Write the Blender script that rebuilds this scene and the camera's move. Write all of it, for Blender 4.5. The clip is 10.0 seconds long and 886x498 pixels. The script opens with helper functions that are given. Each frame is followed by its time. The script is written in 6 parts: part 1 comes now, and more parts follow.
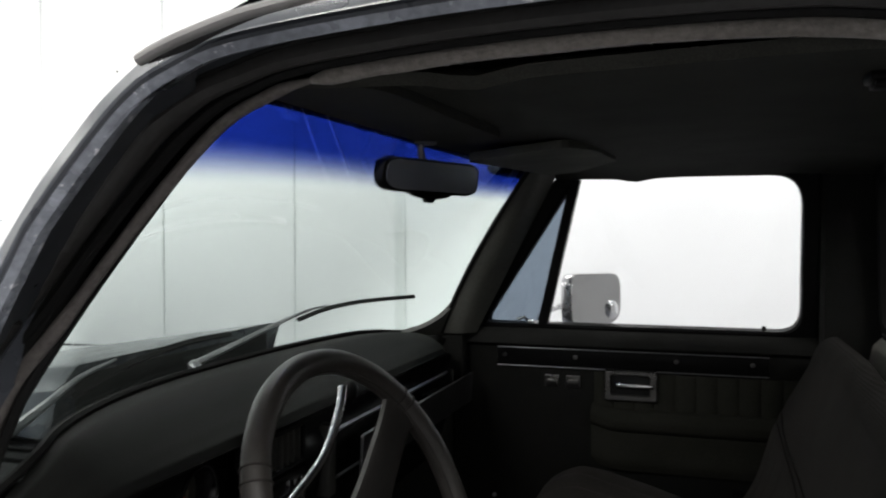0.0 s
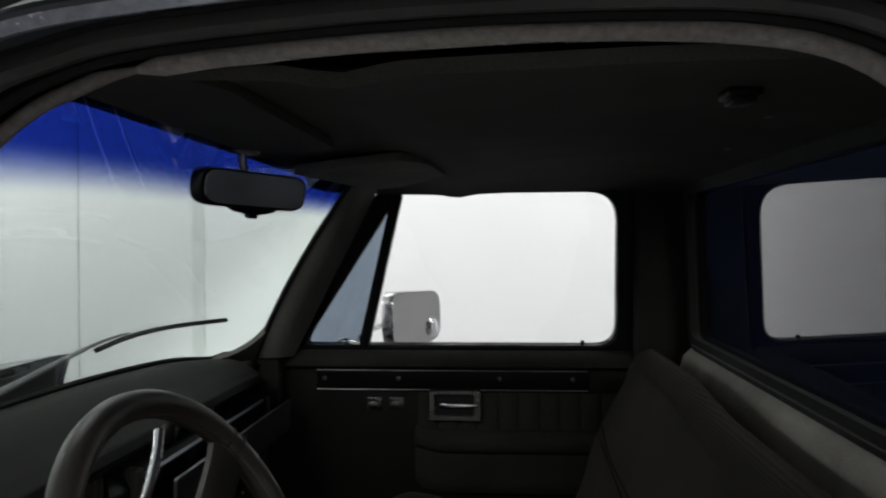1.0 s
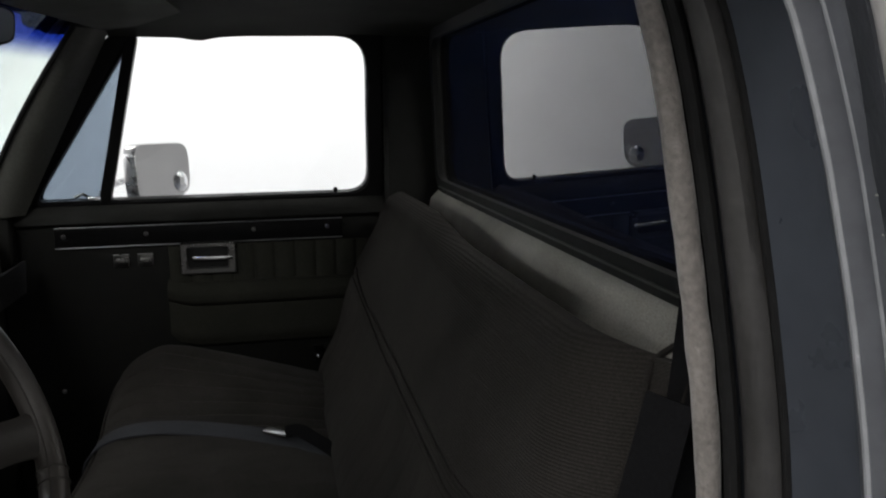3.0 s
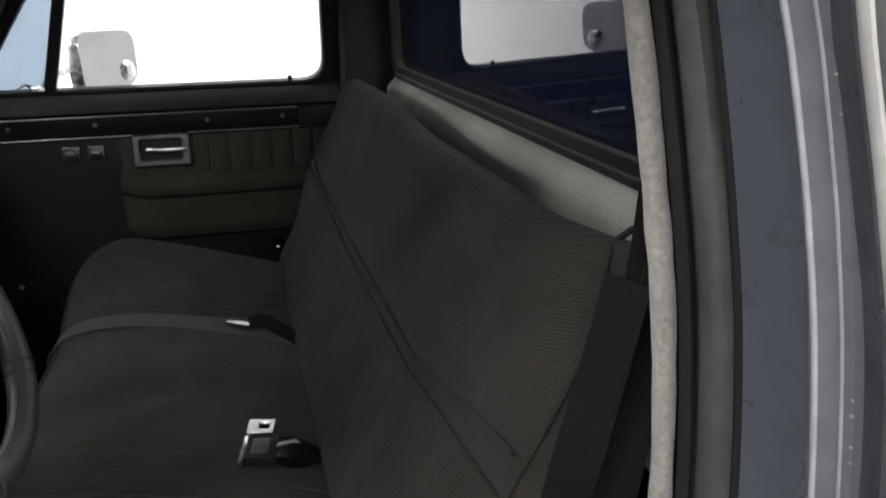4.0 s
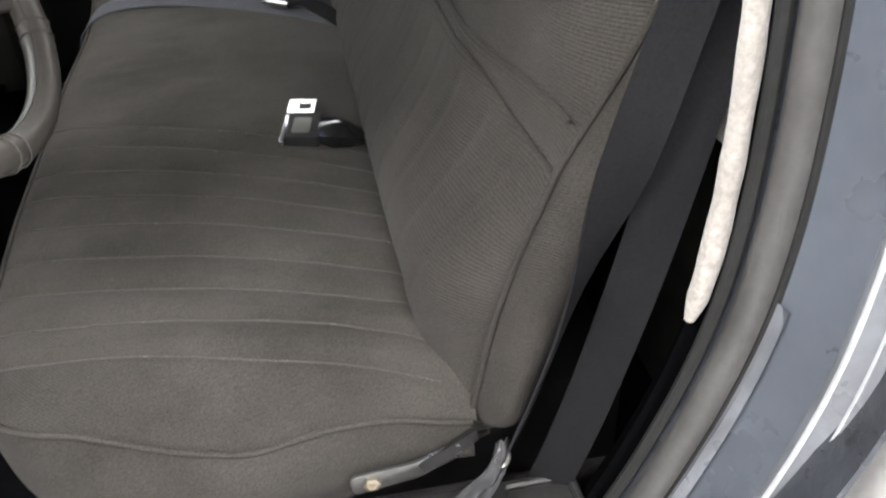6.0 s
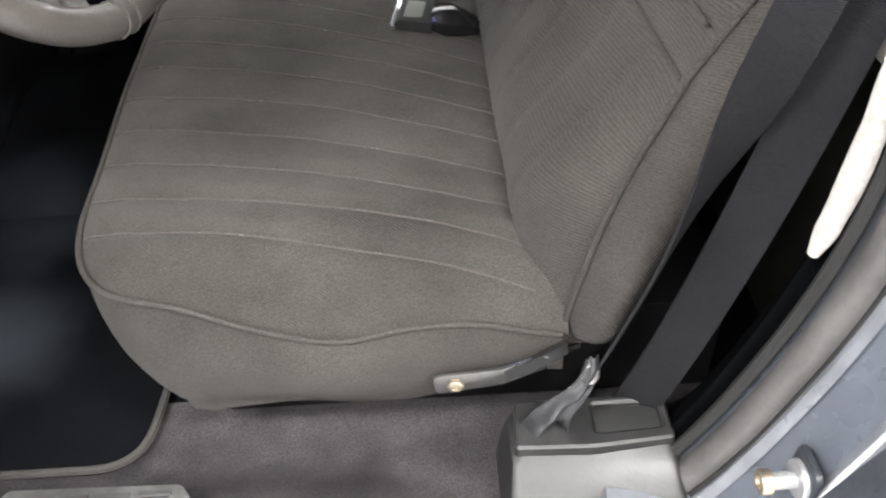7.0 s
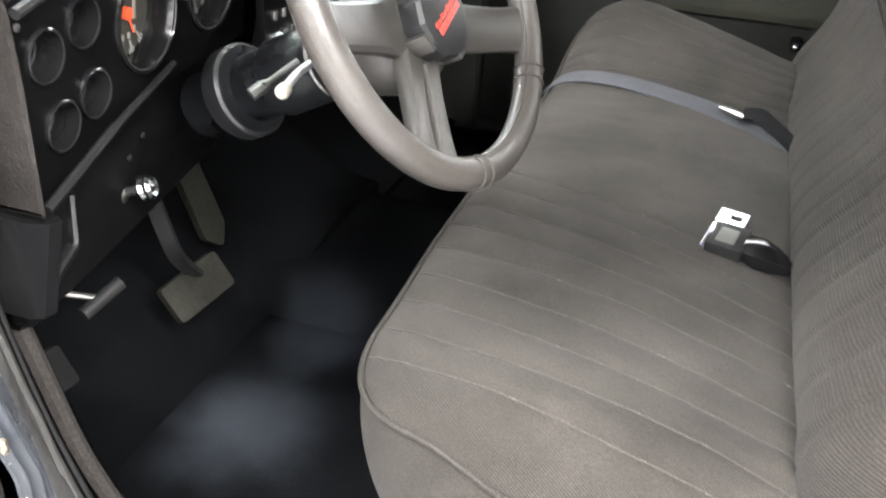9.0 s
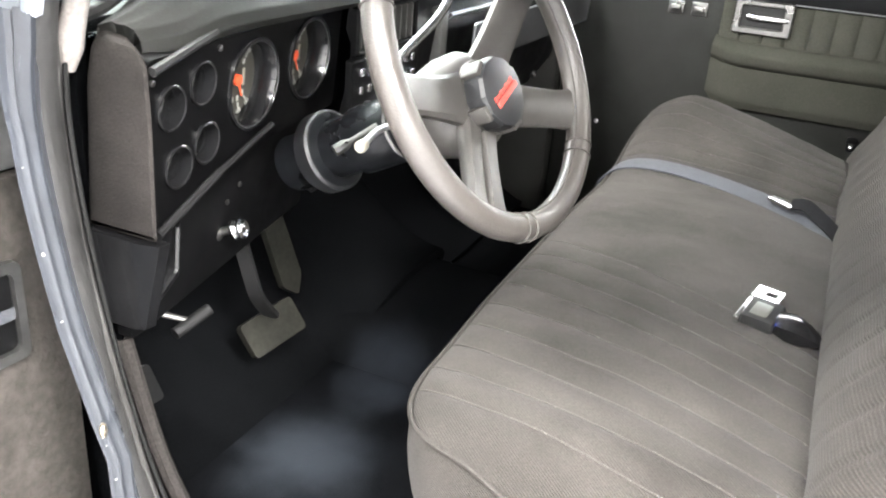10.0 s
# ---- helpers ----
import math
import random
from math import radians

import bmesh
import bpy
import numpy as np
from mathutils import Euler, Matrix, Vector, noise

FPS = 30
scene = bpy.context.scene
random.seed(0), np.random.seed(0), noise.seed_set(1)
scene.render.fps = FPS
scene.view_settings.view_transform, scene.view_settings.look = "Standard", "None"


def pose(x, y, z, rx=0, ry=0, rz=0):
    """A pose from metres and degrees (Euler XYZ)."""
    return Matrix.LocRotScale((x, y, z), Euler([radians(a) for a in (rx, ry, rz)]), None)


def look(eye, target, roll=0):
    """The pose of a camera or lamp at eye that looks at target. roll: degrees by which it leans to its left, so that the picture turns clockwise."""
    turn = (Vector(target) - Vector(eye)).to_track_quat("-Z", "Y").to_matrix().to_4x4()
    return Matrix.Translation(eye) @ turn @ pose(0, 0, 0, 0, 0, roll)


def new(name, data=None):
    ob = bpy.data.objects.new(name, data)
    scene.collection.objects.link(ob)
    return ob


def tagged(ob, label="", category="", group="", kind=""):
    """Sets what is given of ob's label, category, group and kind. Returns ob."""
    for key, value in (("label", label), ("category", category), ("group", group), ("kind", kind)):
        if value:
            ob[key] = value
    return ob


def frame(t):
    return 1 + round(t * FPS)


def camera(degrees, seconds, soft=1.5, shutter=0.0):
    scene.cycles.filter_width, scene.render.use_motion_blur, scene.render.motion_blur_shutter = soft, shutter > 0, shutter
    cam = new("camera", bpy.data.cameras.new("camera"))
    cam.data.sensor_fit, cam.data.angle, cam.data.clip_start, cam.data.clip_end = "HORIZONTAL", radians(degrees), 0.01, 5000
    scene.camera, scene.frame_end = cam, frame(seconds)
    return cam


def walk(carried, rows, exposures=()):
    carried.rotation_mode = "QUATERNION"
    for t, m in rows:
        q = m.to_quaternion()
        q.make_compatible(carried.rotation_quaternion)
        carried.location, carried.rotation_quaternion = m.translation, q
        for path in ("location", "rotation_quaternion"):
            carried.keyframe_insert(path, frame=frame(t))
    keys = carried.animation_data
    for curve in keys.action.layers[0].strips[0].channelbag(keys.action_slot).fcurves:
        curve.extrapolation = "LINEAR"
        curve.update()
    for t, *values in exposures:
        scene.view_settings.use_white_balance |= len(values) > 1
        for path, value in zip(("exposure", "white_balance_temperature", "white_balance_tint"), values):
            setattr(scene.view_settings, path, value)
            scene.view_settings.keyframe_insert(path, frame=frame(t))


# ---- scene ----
# A parked pickup truck in a white showroom: the cab is seen through its open driver's door.
# x runs to the truck's rear, y to its passenger side, z up.
from mathutils import geometry

LAMP_WATTS = 260.0
WASHER_WATTS = 90.0
EXPOSURES = [(0.0, -1.72), (1.5, -2.0), (2.7, -1.75), (4.0, -0.50), (4.5, -0.10), (5.0, -0.06), (5.5, 0.57), (7.0, 1.62), (8.0, 1.77), (8.5, 1.89), (9.0, 2.27), (10.0, 2.77)]
cam = camera(55.0, 10.0, soft=2.0, shutter=0.3)
PATH = [
    (0, (0.066, -1.437, 1.454), (-0.552, 0.464, 1.408), -0.0),
    (0.5, (0.008, -1.384, 1.455), (-0.373, 0.579, 1.452), -0.3),
    (1, (-0.012, -1.352, 1.458), (-0.167, 0.642, 1.447), -0.3),
    (1.5, (-0.002, -1.358, 1.451), (0.064, 0.64, 1.4), -0.2),
    (2, (0.009, -1.361, 1.449), (0.215, 0.622, 1.292), -0.4),
    (2.5, (0.021, -1.365, 1.415), (0.326, 0.598, 1.182), -0.7),
    (4, (0.014, -1.367, 1.409), (0.475, 0.49, 0.826), -1.2),
    (4.5, (0.014, -1.36, 1.383), (0.475, 0.451, 0.671), -1.2),
    (5, (0.024, -1.352, 1.36), (0.431, 0.4, 0.484), -1.9),
    (5.5, (0.025, -1.335, 1.345), (0.39, 0.344, 0.319), -2.0),
    (6.8, (0.032, -1.279, 1.312), (0.09, 0.196, -0.037), -3.3),
    (7, (0.027, -1.277, 1.311), (0.043, 0.19, -0.049), -2.8),
    (7.5, (0.008, -1.275, 1.311), (-0.113, 0.193, -0.042), -0.7),
    (8, (-0.007, -1.276, 1.315), (-0.28, 0.246, 0.047), 1.1),
    (8.5, (-0.044, -1.287, 1.296), (-0.446, 0.322, 0.178), 2.8),
    (9, (-0.043, -1.302, 1.302), (-0.567, 0.355, 0.312), 3.5),
    (9.5, (-0.022, -1.339, 1.311), (-0.63, 0.355, 0.439), 3.8),
    (9.8, (0.012, -1.393, 1.313), (-0.679, 0.289, 0.484), 4.4),
    (10, (0.027, -1.416, 1.314), (-0.699, 0.262, 0.503), 4.6),
]
walk(cam, [(t, look(eye, target, roll)) for t, eye, target, roll in PATH], EXPOSURES)

# ---------------------------------------------------------------- world and lights
world = bpy.data.worlds.new("World")
scene.world = world
world.use_nodes = True
world.node_tree.nodes["Background"].inputs[0].default_value = (0.75, 0.8, 0.9, 1)
world.node_tree.nodes["Background"].inputs[1].default_value = 0.02

ROOM = (-9.5, 6.0, -6.0, 4.6, 0.25, 4.2)   # x, y and z limits of the showroom
TUBES = [(x, y, z, k * (2.0 if x < -7 else 1.0)) for x in (-8.0, -4.8, -1.6, 1.6, 4.4) for y, z, k in ((-4.2, 4.2, 0.36), (-2.0, 3.1, 0.36), (1.6, 4.2, 0.30))]      # unseen panels; the row beside the truck is hung lower to brighten the door jamb
WASHERS = [-8.2, -5.9, -3.6, -1.3, 1.0, 3.3]      # unseen tilted panels added to brighten the far wall


# ---------------------------------------------------------------- mesh helpers
def mesh_object(name, bm, material, smooth=True, angle=40):
    me = bpy.data.meshes.new(name)
    bmesh.ops.recalc_face_normals(bm, faces=bm.faces)
    bm.to_mesh(me)
    bm.free()
    if material:
        me.materials.append(material)
    if smooth:
        me.polygons.foreach_set("use_smooth", [True] * len(me.polygons))
        me.set_sharp_from_angle(angle=radians(angle))
    return new(name, me)


def thing(name, at, label, category, group="", kind=""):
    ob = new(name)
    ob.empty_display_size = 0.05
    ob.location = at
    return tagged(ob, label, category, group, kind)


def part(name, bm, material, parent, label="", smooth=True, angle=40):
    ob = mesh_object(name, bm, material, smooth, angle)
    ob.parent = parent
    base, p = Vector((0, 0, 0)), parent if parent.type == "EMPTY" else None
    while p is not None:
        base += p.location
        p = p.parent
    ob.matrix_parent_inverse = Matrix.Translation(-base)
    return tagged(ob, label)


def single(name, bm, material, label, category, kind="", group="", smooth=True, angle=40):
    return tagged(mesh_object(name, bm, material, smooth, angle), label, category, group, kind)


def joined(*parts):
    out = bmesh.new()
    for b in parts:
        me = bpy.data.meshes.new("join")
        b.to_mesh(me)
        b.free()
        out.from_mesh(me)
        bpy.data.meshes.remove(me)
    return out


def box(x0, x1, y0, y1, z0, z1, bevel=0.0, seg=2, m=None):
    bm = bmesh.new()
    bmesh.ops.create_cube(bm, size=1)
    for v in bm.verts:
        v.co = Vector((x0 + (v.co.x + 0.5) * (x1 - x0), y0 + (v.co.y + 0.5) * (y1 - y0), z0 + (v.co.z + 0.5) * (z1 - z0)))
    if bevel:
        bmesh.ops.bevel(bm, geom=bm.edges[:], offset=bevel, segments=seg, profile=0.5, affect="EDGES")
    if m:
        bm.transform(m)
    return bm


def smooth_line(points, step=0.02, closed=False):
    """A smooth line through the points, at even steps."""
    p = [Vector(q) for q in points]
    n = len(p)
    out = []
    for i in range(n if closed else n - 1):
        a, b = p[i], p[(i + 1) % n]
        z = p[i - 1] if (closed or i > 0) else a
        c = p[(i + 2) % n] if (closed or i + 2 < n) else b
        k = max(1, int((b - a).length / step))
        for j in range(k):
            t = j / k
            out.append(0.5 * (2 * a + (b - z) * t + (2 * z - 5 * a + 4 * b - c) * t * t + (3 * a - z - 3 * b + c) * t ** 3))
    if not closed:
        out.append(p[-1])
    return out


def loft(rings, closed_ring=True, closed_path=False, caps=True):
    bm = bmesh.new()
    rows = [[bm.verts.new(p) for p in ring] for ring in rings]
    n = len(rows[0])
    for i in range(len(rows) if closed_path else len(rows) - 1):
        a, b = rows[i], rows[(i + 1) % len(rows)]
        for j in range(n if closed_ring else n - 1):
            bm.faces.new((a[j], a[(j + 1) % n], b[(j + 1) % n], b[j]))
    if caps and closed_ring and not closed_path:
        bm.faces.new(rows[0][::-1])
        bm.faces.new(rows[-1])
    return bm


def tube(points, r, seg=8, closed=False, squash=1.0, up=None):
    """A tube along points; r is a radius or a function of 0..1; squash flattens it along up."""
    pts = [Vector(p) for p in points]
    n = len(pts)
    rings, ref = [], Vector(up) if up else None
    for i, p in enumerate(pts):
        if closed:
            d = pts[(i + 1) % n] - pts[i - 1]
        else:
            d = pts[min(i + 1, n - 1)] - pts[max(i - 1, 0)]
        d.normalize()
        if ref is None:
            ref = Vector((0, 0, 1)) if abs(d.z) < 0.9 else Vector((1, 0, 0))
        side = d.cross(ref).normalized()
        top = side.cross(d).normalized()
        if not up:
            ref = top
        rr = r(i / max(1, n - 1)) if callable(r) else r
        rings.append([p + rr * (math.cos(a) * side + squash * math.sin(a) * top) for a in [2 * math.pi * k / seg for k in range(seg)]])
    return loft(rings, True, closed)


def ribbon(points, width, thick, across):
    """A flat strap along points; across: its width's direction at every point (or one for all)."""
    pts = [Vector(p) for p in points]
    rings = []
    for i, p in enumerate(pts):
        d = (pts[min(i + 1, len(pts) - 1)] - pts[max(i - 1, 0)]).normalized()
        a = Vector(across[i] if isinstance(across, list) else across)
        a = (a - a.dot(d) * d).normalized()
        n = d.cross(a)
        w = width / 2
        rings.append([p + a * s * w + n * t * thick / 2 for s, t in ((-1, -1), (1, -1), (1, 1), (-1, 1))])
    return loft(rings)


def lathe(profile, seg=24, m=None, caps=True):
    """Turns (radius, height) pairs round z."""
    rings = [[(max(r, 1e-4) * math.cos(2 * math.pi * k / seg), max(r, 1e-4) * math.sin(2 * math.pi * k / seg), z) for k in range(seg)] for r, z in profile]
    bm = loft(rings, True, False, caps)
    if m:
        bm.transform(m)
    return bm


def axis(at, way, spin=0.0):
    """A pose whose z points along way."""
    q = Vector(way).to_track_quat("Z", "Y")
    return Matrix.Translation(at) @ q.to_matrix().to_4x4() @ pose(0, 0, 0, 0, 0, spin)


def frame_of(o, u, v):
    """A pose with x along u, y along v, z along u x v."""
    u, v = Vector(u).normalized(), Vector(v)
    v = (v - v.dot(u) * u).normalized()
    w = u.cross(v)
    return Matrix(((u.x, v.x, w.x, o[0]), (u.y, v.y, w.y, o[1]), (u.z, v.z, w.z, o[2]), (0, 0, 0, 1)))


def rounded(points, r, seg=5):
    """The corners of a 2D outline rounded; r: one radius or one a corner."""
    n, out = len(points), []
    for i in range(n):
        p = Vector(points[i])
        a, b = Vector(points[i - 1]) - p, Vector(points[(i + 1) % n]) - p
        rr = r[i] if isinstance(r, (list, tuple)) else r
        la, lb = min(rr, a.length * 0.49), min(rr, b.length * 0.49)
        s, e = p + a.normalized() * la, p + b.normalized() * lb
        for k in range(seg + 1):
            t = k / seg
            out.append((1 - t) ** 2 * s + 2 * t * (1 - t) * p + t * t * e)
    return out


def rect(x0, x1, y0, y1):
    return [(x0, y0), (x1, y0), (x1, y1), (x0, y1)]


def plate(outline, depth, m=None, bevel=0.0, inner=None):
    """A 2D outline, or a ring between it and inner (as many points), made depth thick along z from 0, rims softened by bevel."""
    o = [Vector((p[0], p[1], 0)) for p in outline]

    def inset(loop, d):
        n, out = len(loop), []
        area = sum(loop[i - 1].x * loop[i].y - loop[i].x * loop[i - 1].y for i in range(n))
        for i in range(n):
            t = loop[(i + 1) % n] - loop[i - 1]
            nn = Vector((-t.y, t.x, 0)).normalized() * (1 if area > 0 else -1)
            out.append(loop[i] + nn * d)
        return out

    up = Vector((0, 0, 1))
    b = bevel
    if inner is None:
        if b:
            i1, i2 = inset(o, b * 0.3), inset(o, b)
            rings = [o, [p + up * (depth - b) for p in o], [p + up * (depth - b * 0.3) for p in i1], [p + up * depth for p in i2]]
        else:
            rings = [o, [p + up * depth for p in o]]
        bm = loft(rings)
    else:
        q = [Vector((p[0], p[1], 0)) for p in inner]
        if b:
            rings = [o, [p + up * (depth - b) for p in o], [p + up * depth for p in inset(o, b)], [p + up * depth for p in inset(q, -b)],
                     [p + up * (depth - b) for p in q], q]
        else:
            rings = [o, [p + up * depth for p in o], [p + up * depth for p in q], q]
        bm = loft(rings, True, True)
    if m:
        bm.transform(m)
    return bm


def sheet(fn, nu, nv, thick=0.0):
    """A surface fn(u, v), u and v in 0..1, made thick."""
    bm = bmesh.new()
    g = [[bm.verts.new(fn(i / nu, j / nv)) for j in range(nv + 1)] for i in range(nu + 1)]
    for i in range(nu):
        for j in range(nv):
            bm.faces.new((g[i][j], g[i + 1][j], g[i + 1][j + 1], g[i][j + 1]))
    if thick:
        bm.normal_update()
        low = [[bm.verts.new(g[i][j].co - g[i][j].normal * thick) for j in range(nv + 1)] for i in range(nu + 1)]
        for i in range(nu):
            for j in range(nv):
                bm.faces.new((low[i][j + 1], low[i + 1][j + 1], low[i + 1][j], low[i][j]))
        rim = [(i, 0) for i in range(nu)] + [(nu, j) for j in range(nv)] + [(i, nv) for i in range(nu, 0, -1)] + [(0, j) for j in range(nv, 0, -1)]
        for k, (i, j) in enumerate(rim):
            a, b = rim[(k + 1) % len(rim)]
            bm.faces.new((g[i][j], low[i][j], low[a][b], g[a][b]))
    return bm


def strip(curve, profile, closed=True, y_sign=1):
    """Sweeps (outward, y) pairs round a curve of (x, z) pairs."""
    n = len(curve)
    cx, cz = sum(p[0] for p in curve) / n, sum(p[1] for p in curve) / n
    rings = []
    for i in range(n):
        a = curve[i - 1] if closed or i else curve[i]
        b = curve[(i + 1) % n] if closed or i < n - 1 else curve[i]
        t = Vector((b[0] - a[0], b[1] - a[1])).normalized()
        nn = Vector((t.y, -t.x))
        if nn.x * (curve[i][0] - cx) + nn.y * (curve[i][1] - cz) < 0:
            nn = -nn
        rings.append([(curve[i][0] + nn.x * d, y_sign * y, curve[i][1] + nn.y * d) for d, y in profile])
    return rings


def circle_profile(d, y, r, seg=8, sy=1.0):
    return [(d + r * math.cos(2 * math.pi * k / seg), y + sy * r * math.sin(2 * math.pi * k / seg)) for k in range(seg)]


# ---------------------------------------------------------------- materials
def material(name, base, rough=0.5, metal=0.0, grain=0.0, grain_size=60.0, stain=0.0, stain_size=4.0, bump=0.0, bump_size=200.0, weave=0.0,
             weave_size=450.0, sheen=0.0, coat=0.0, spec=0.5, tint=None, rough_var=0.0, chips=None, patch=(), weave_way="DIAGONAL"):
    """A surface with fine grain, larger stains and a relief, at true size."""
    m = bpy.data.materials.new(name)
    m.use_nodes = True
    nt = m.node_tree
    n, li = nt.nodes, nt.links
    b = n["Principled BSDF"]
    co = n.new("ShaderNodeTexCoord").outputs["Object"]

    def tex(scale, detail=4.0, rough_=0.55):
        t = n.new("ShaderNodeTexNoise")
        t.inputs["Scale"].default_value, t.inputs["Detail"].default_value, t.inputs["Roughness"].default_value = scale, detail, rough_
        li.new(co, t.inputs["Vector"])
        return t.outputs["Fac"]

    def ramp(fac, lo, hi, p0=0.3, p1=0.7):
        r = n.new("ShaderNodeMapRange")
        r.inputs["From Min"].default_value, r.inputs["From Max"].default_value = p0, p1
        r.inputs["To Min"].default_value, r.inputs["To Max"].default_value = lo, hi
        li.new(fac, r.inputs["Value"])
        return r.outputs["Result"]

    col = n.new("ShaderNodeRGB")
    col.outputs[0].default_value = (*base, 1)
    cur = col.outputs[0]
    for amount, size in ((grain, grain_size), (stain, stain_size)):
        if amount:
            mul = n.new("ShaderNodeMix")
            mul.data_type, mul.blend_type = "RGBA", "MULTIPLY"
            mul.inputs["Factor"].default_value = 1
            li.new(cur, mul.inputs[6])
            li.new(ramp(tex(size), 1 - amount, 1 + amount * 0.6), mul.inputs[7])
            cur = mul.outputs[2]
    if tint:
        mix = n.new("ShaderNodeMix")
        mix.data_type = "RGBA"
        li.new(ramp(tex(3.0, 3), 0.0, 1.0, 0.35, 0.65), mix.inputs["Factor"])
        li.new(cur, mix.inputs[6])
        mix.inputs[7].default_value = (*tint, 1)
        cur = mix.outputs[2]
    if chips:
        size, lo, colour = chips
        mix = n.new("ShaderNodeMix")
        mix.data_type = "RGBA"
        li.new(ramp(tex(size, 6, 0.7), 0.0, 1.0, lo, lo + 0.03), mix.inputs["Factor"])
        li.new(cur, mix.inputs[6])
        mix.inputs[7].default_value = (*colour, 1)
        cur = mix.outputs[2]
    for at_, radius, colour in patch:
        # a pool of light painted into the colour, with an uneven soft edge: centre, radius, colour
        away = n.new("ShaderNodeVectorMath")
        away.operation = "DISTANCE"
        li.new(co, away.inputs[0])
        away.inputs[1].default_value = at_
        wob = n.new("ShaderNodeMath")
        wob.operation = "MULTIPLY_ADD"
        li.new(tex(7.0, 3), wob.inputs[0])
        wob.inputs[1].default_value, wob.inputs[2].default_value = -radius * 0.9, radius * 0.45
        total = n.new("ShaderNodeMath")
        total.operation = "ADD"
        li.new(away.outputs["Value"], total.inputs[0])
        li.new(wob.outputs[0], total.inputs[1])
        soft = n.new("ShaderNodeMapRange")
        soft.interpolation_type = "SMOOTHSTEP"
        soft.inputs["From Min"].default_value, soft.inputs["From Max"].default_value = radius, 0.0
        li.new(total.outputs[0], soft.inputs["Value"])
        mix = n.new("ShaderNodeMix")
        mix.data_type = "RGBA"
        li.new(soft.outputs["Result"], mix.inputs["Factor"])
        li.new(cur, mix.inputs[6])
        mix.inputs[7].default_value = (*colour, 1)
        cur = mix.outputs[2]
    li.new(cur, b.inputs["Base Color"])
    b.inputs["Roughness"].default_value, b.inputs["Metallic"].default_value = rough, metal
    if rough_var:
        li.new(ramp(tex(12.0), max(0.02, rough - rough_var), min(1, rough + rough_var)), b.inputs["Roughness"])
    b.inputs["Sheen Weight"].default_value, b.inputs["Coat Weight"].default_value = sheen, coat
    b.inputs["Specular IOR Level"].default_value = spec
    h = None
    if bump:
        h = (tex(bump_size, 3), bump)
    if weave:
        w = n.new("ShaderNodeTexWave")
        w.inputs["Scale"].default_value, w.inputs["Distortion"].default_value = weave_size, 0.8
        w.inputs["Detail"].default_value, w.inputs["Detail Scale"].default_value = 2, 2
        w.bands_direction = weave_way
        li.new(co, w.inputs["Vector"])
        rib = n.new("ShaderNodeMix")
        rib.data_type, rib.blend_type = "RGBA", "MULTIPLY"
        rib.inputs["Factor"].default_value = 1
        li.new(cur, rib.inputs[6])
        li.new(ramp(w.outputs["Fac"], 1 - 0.45 * weave, 1 + 0.25 * weave, 0.2, 0.8), rib.inputs[7])
        li.new(rib.outputs[2], b.inputs["Base Color"])
        if h:
            s = n.new("ShaderNodeMath")
            s.operation = "ADD"
            li.new(h[0], s.inputs[0])
            li.new(w.outputs["Fac"], s.inputs[1])
            h = (s.outputs[0], max(bump, weave))
        else:
            h = (w.outputs["Fac"], weave)
    if h:
        bu = n.new("ShaderNodeBump")
        bu.inputs["Strength"].default_value, bu.inputs["Distance"].default_value = h[1], 0.002
        li.new(h[0], bu.inputs["Height"])
        li.new(bu.outputs["Normal"], b.inputs["Normal"])
    return m


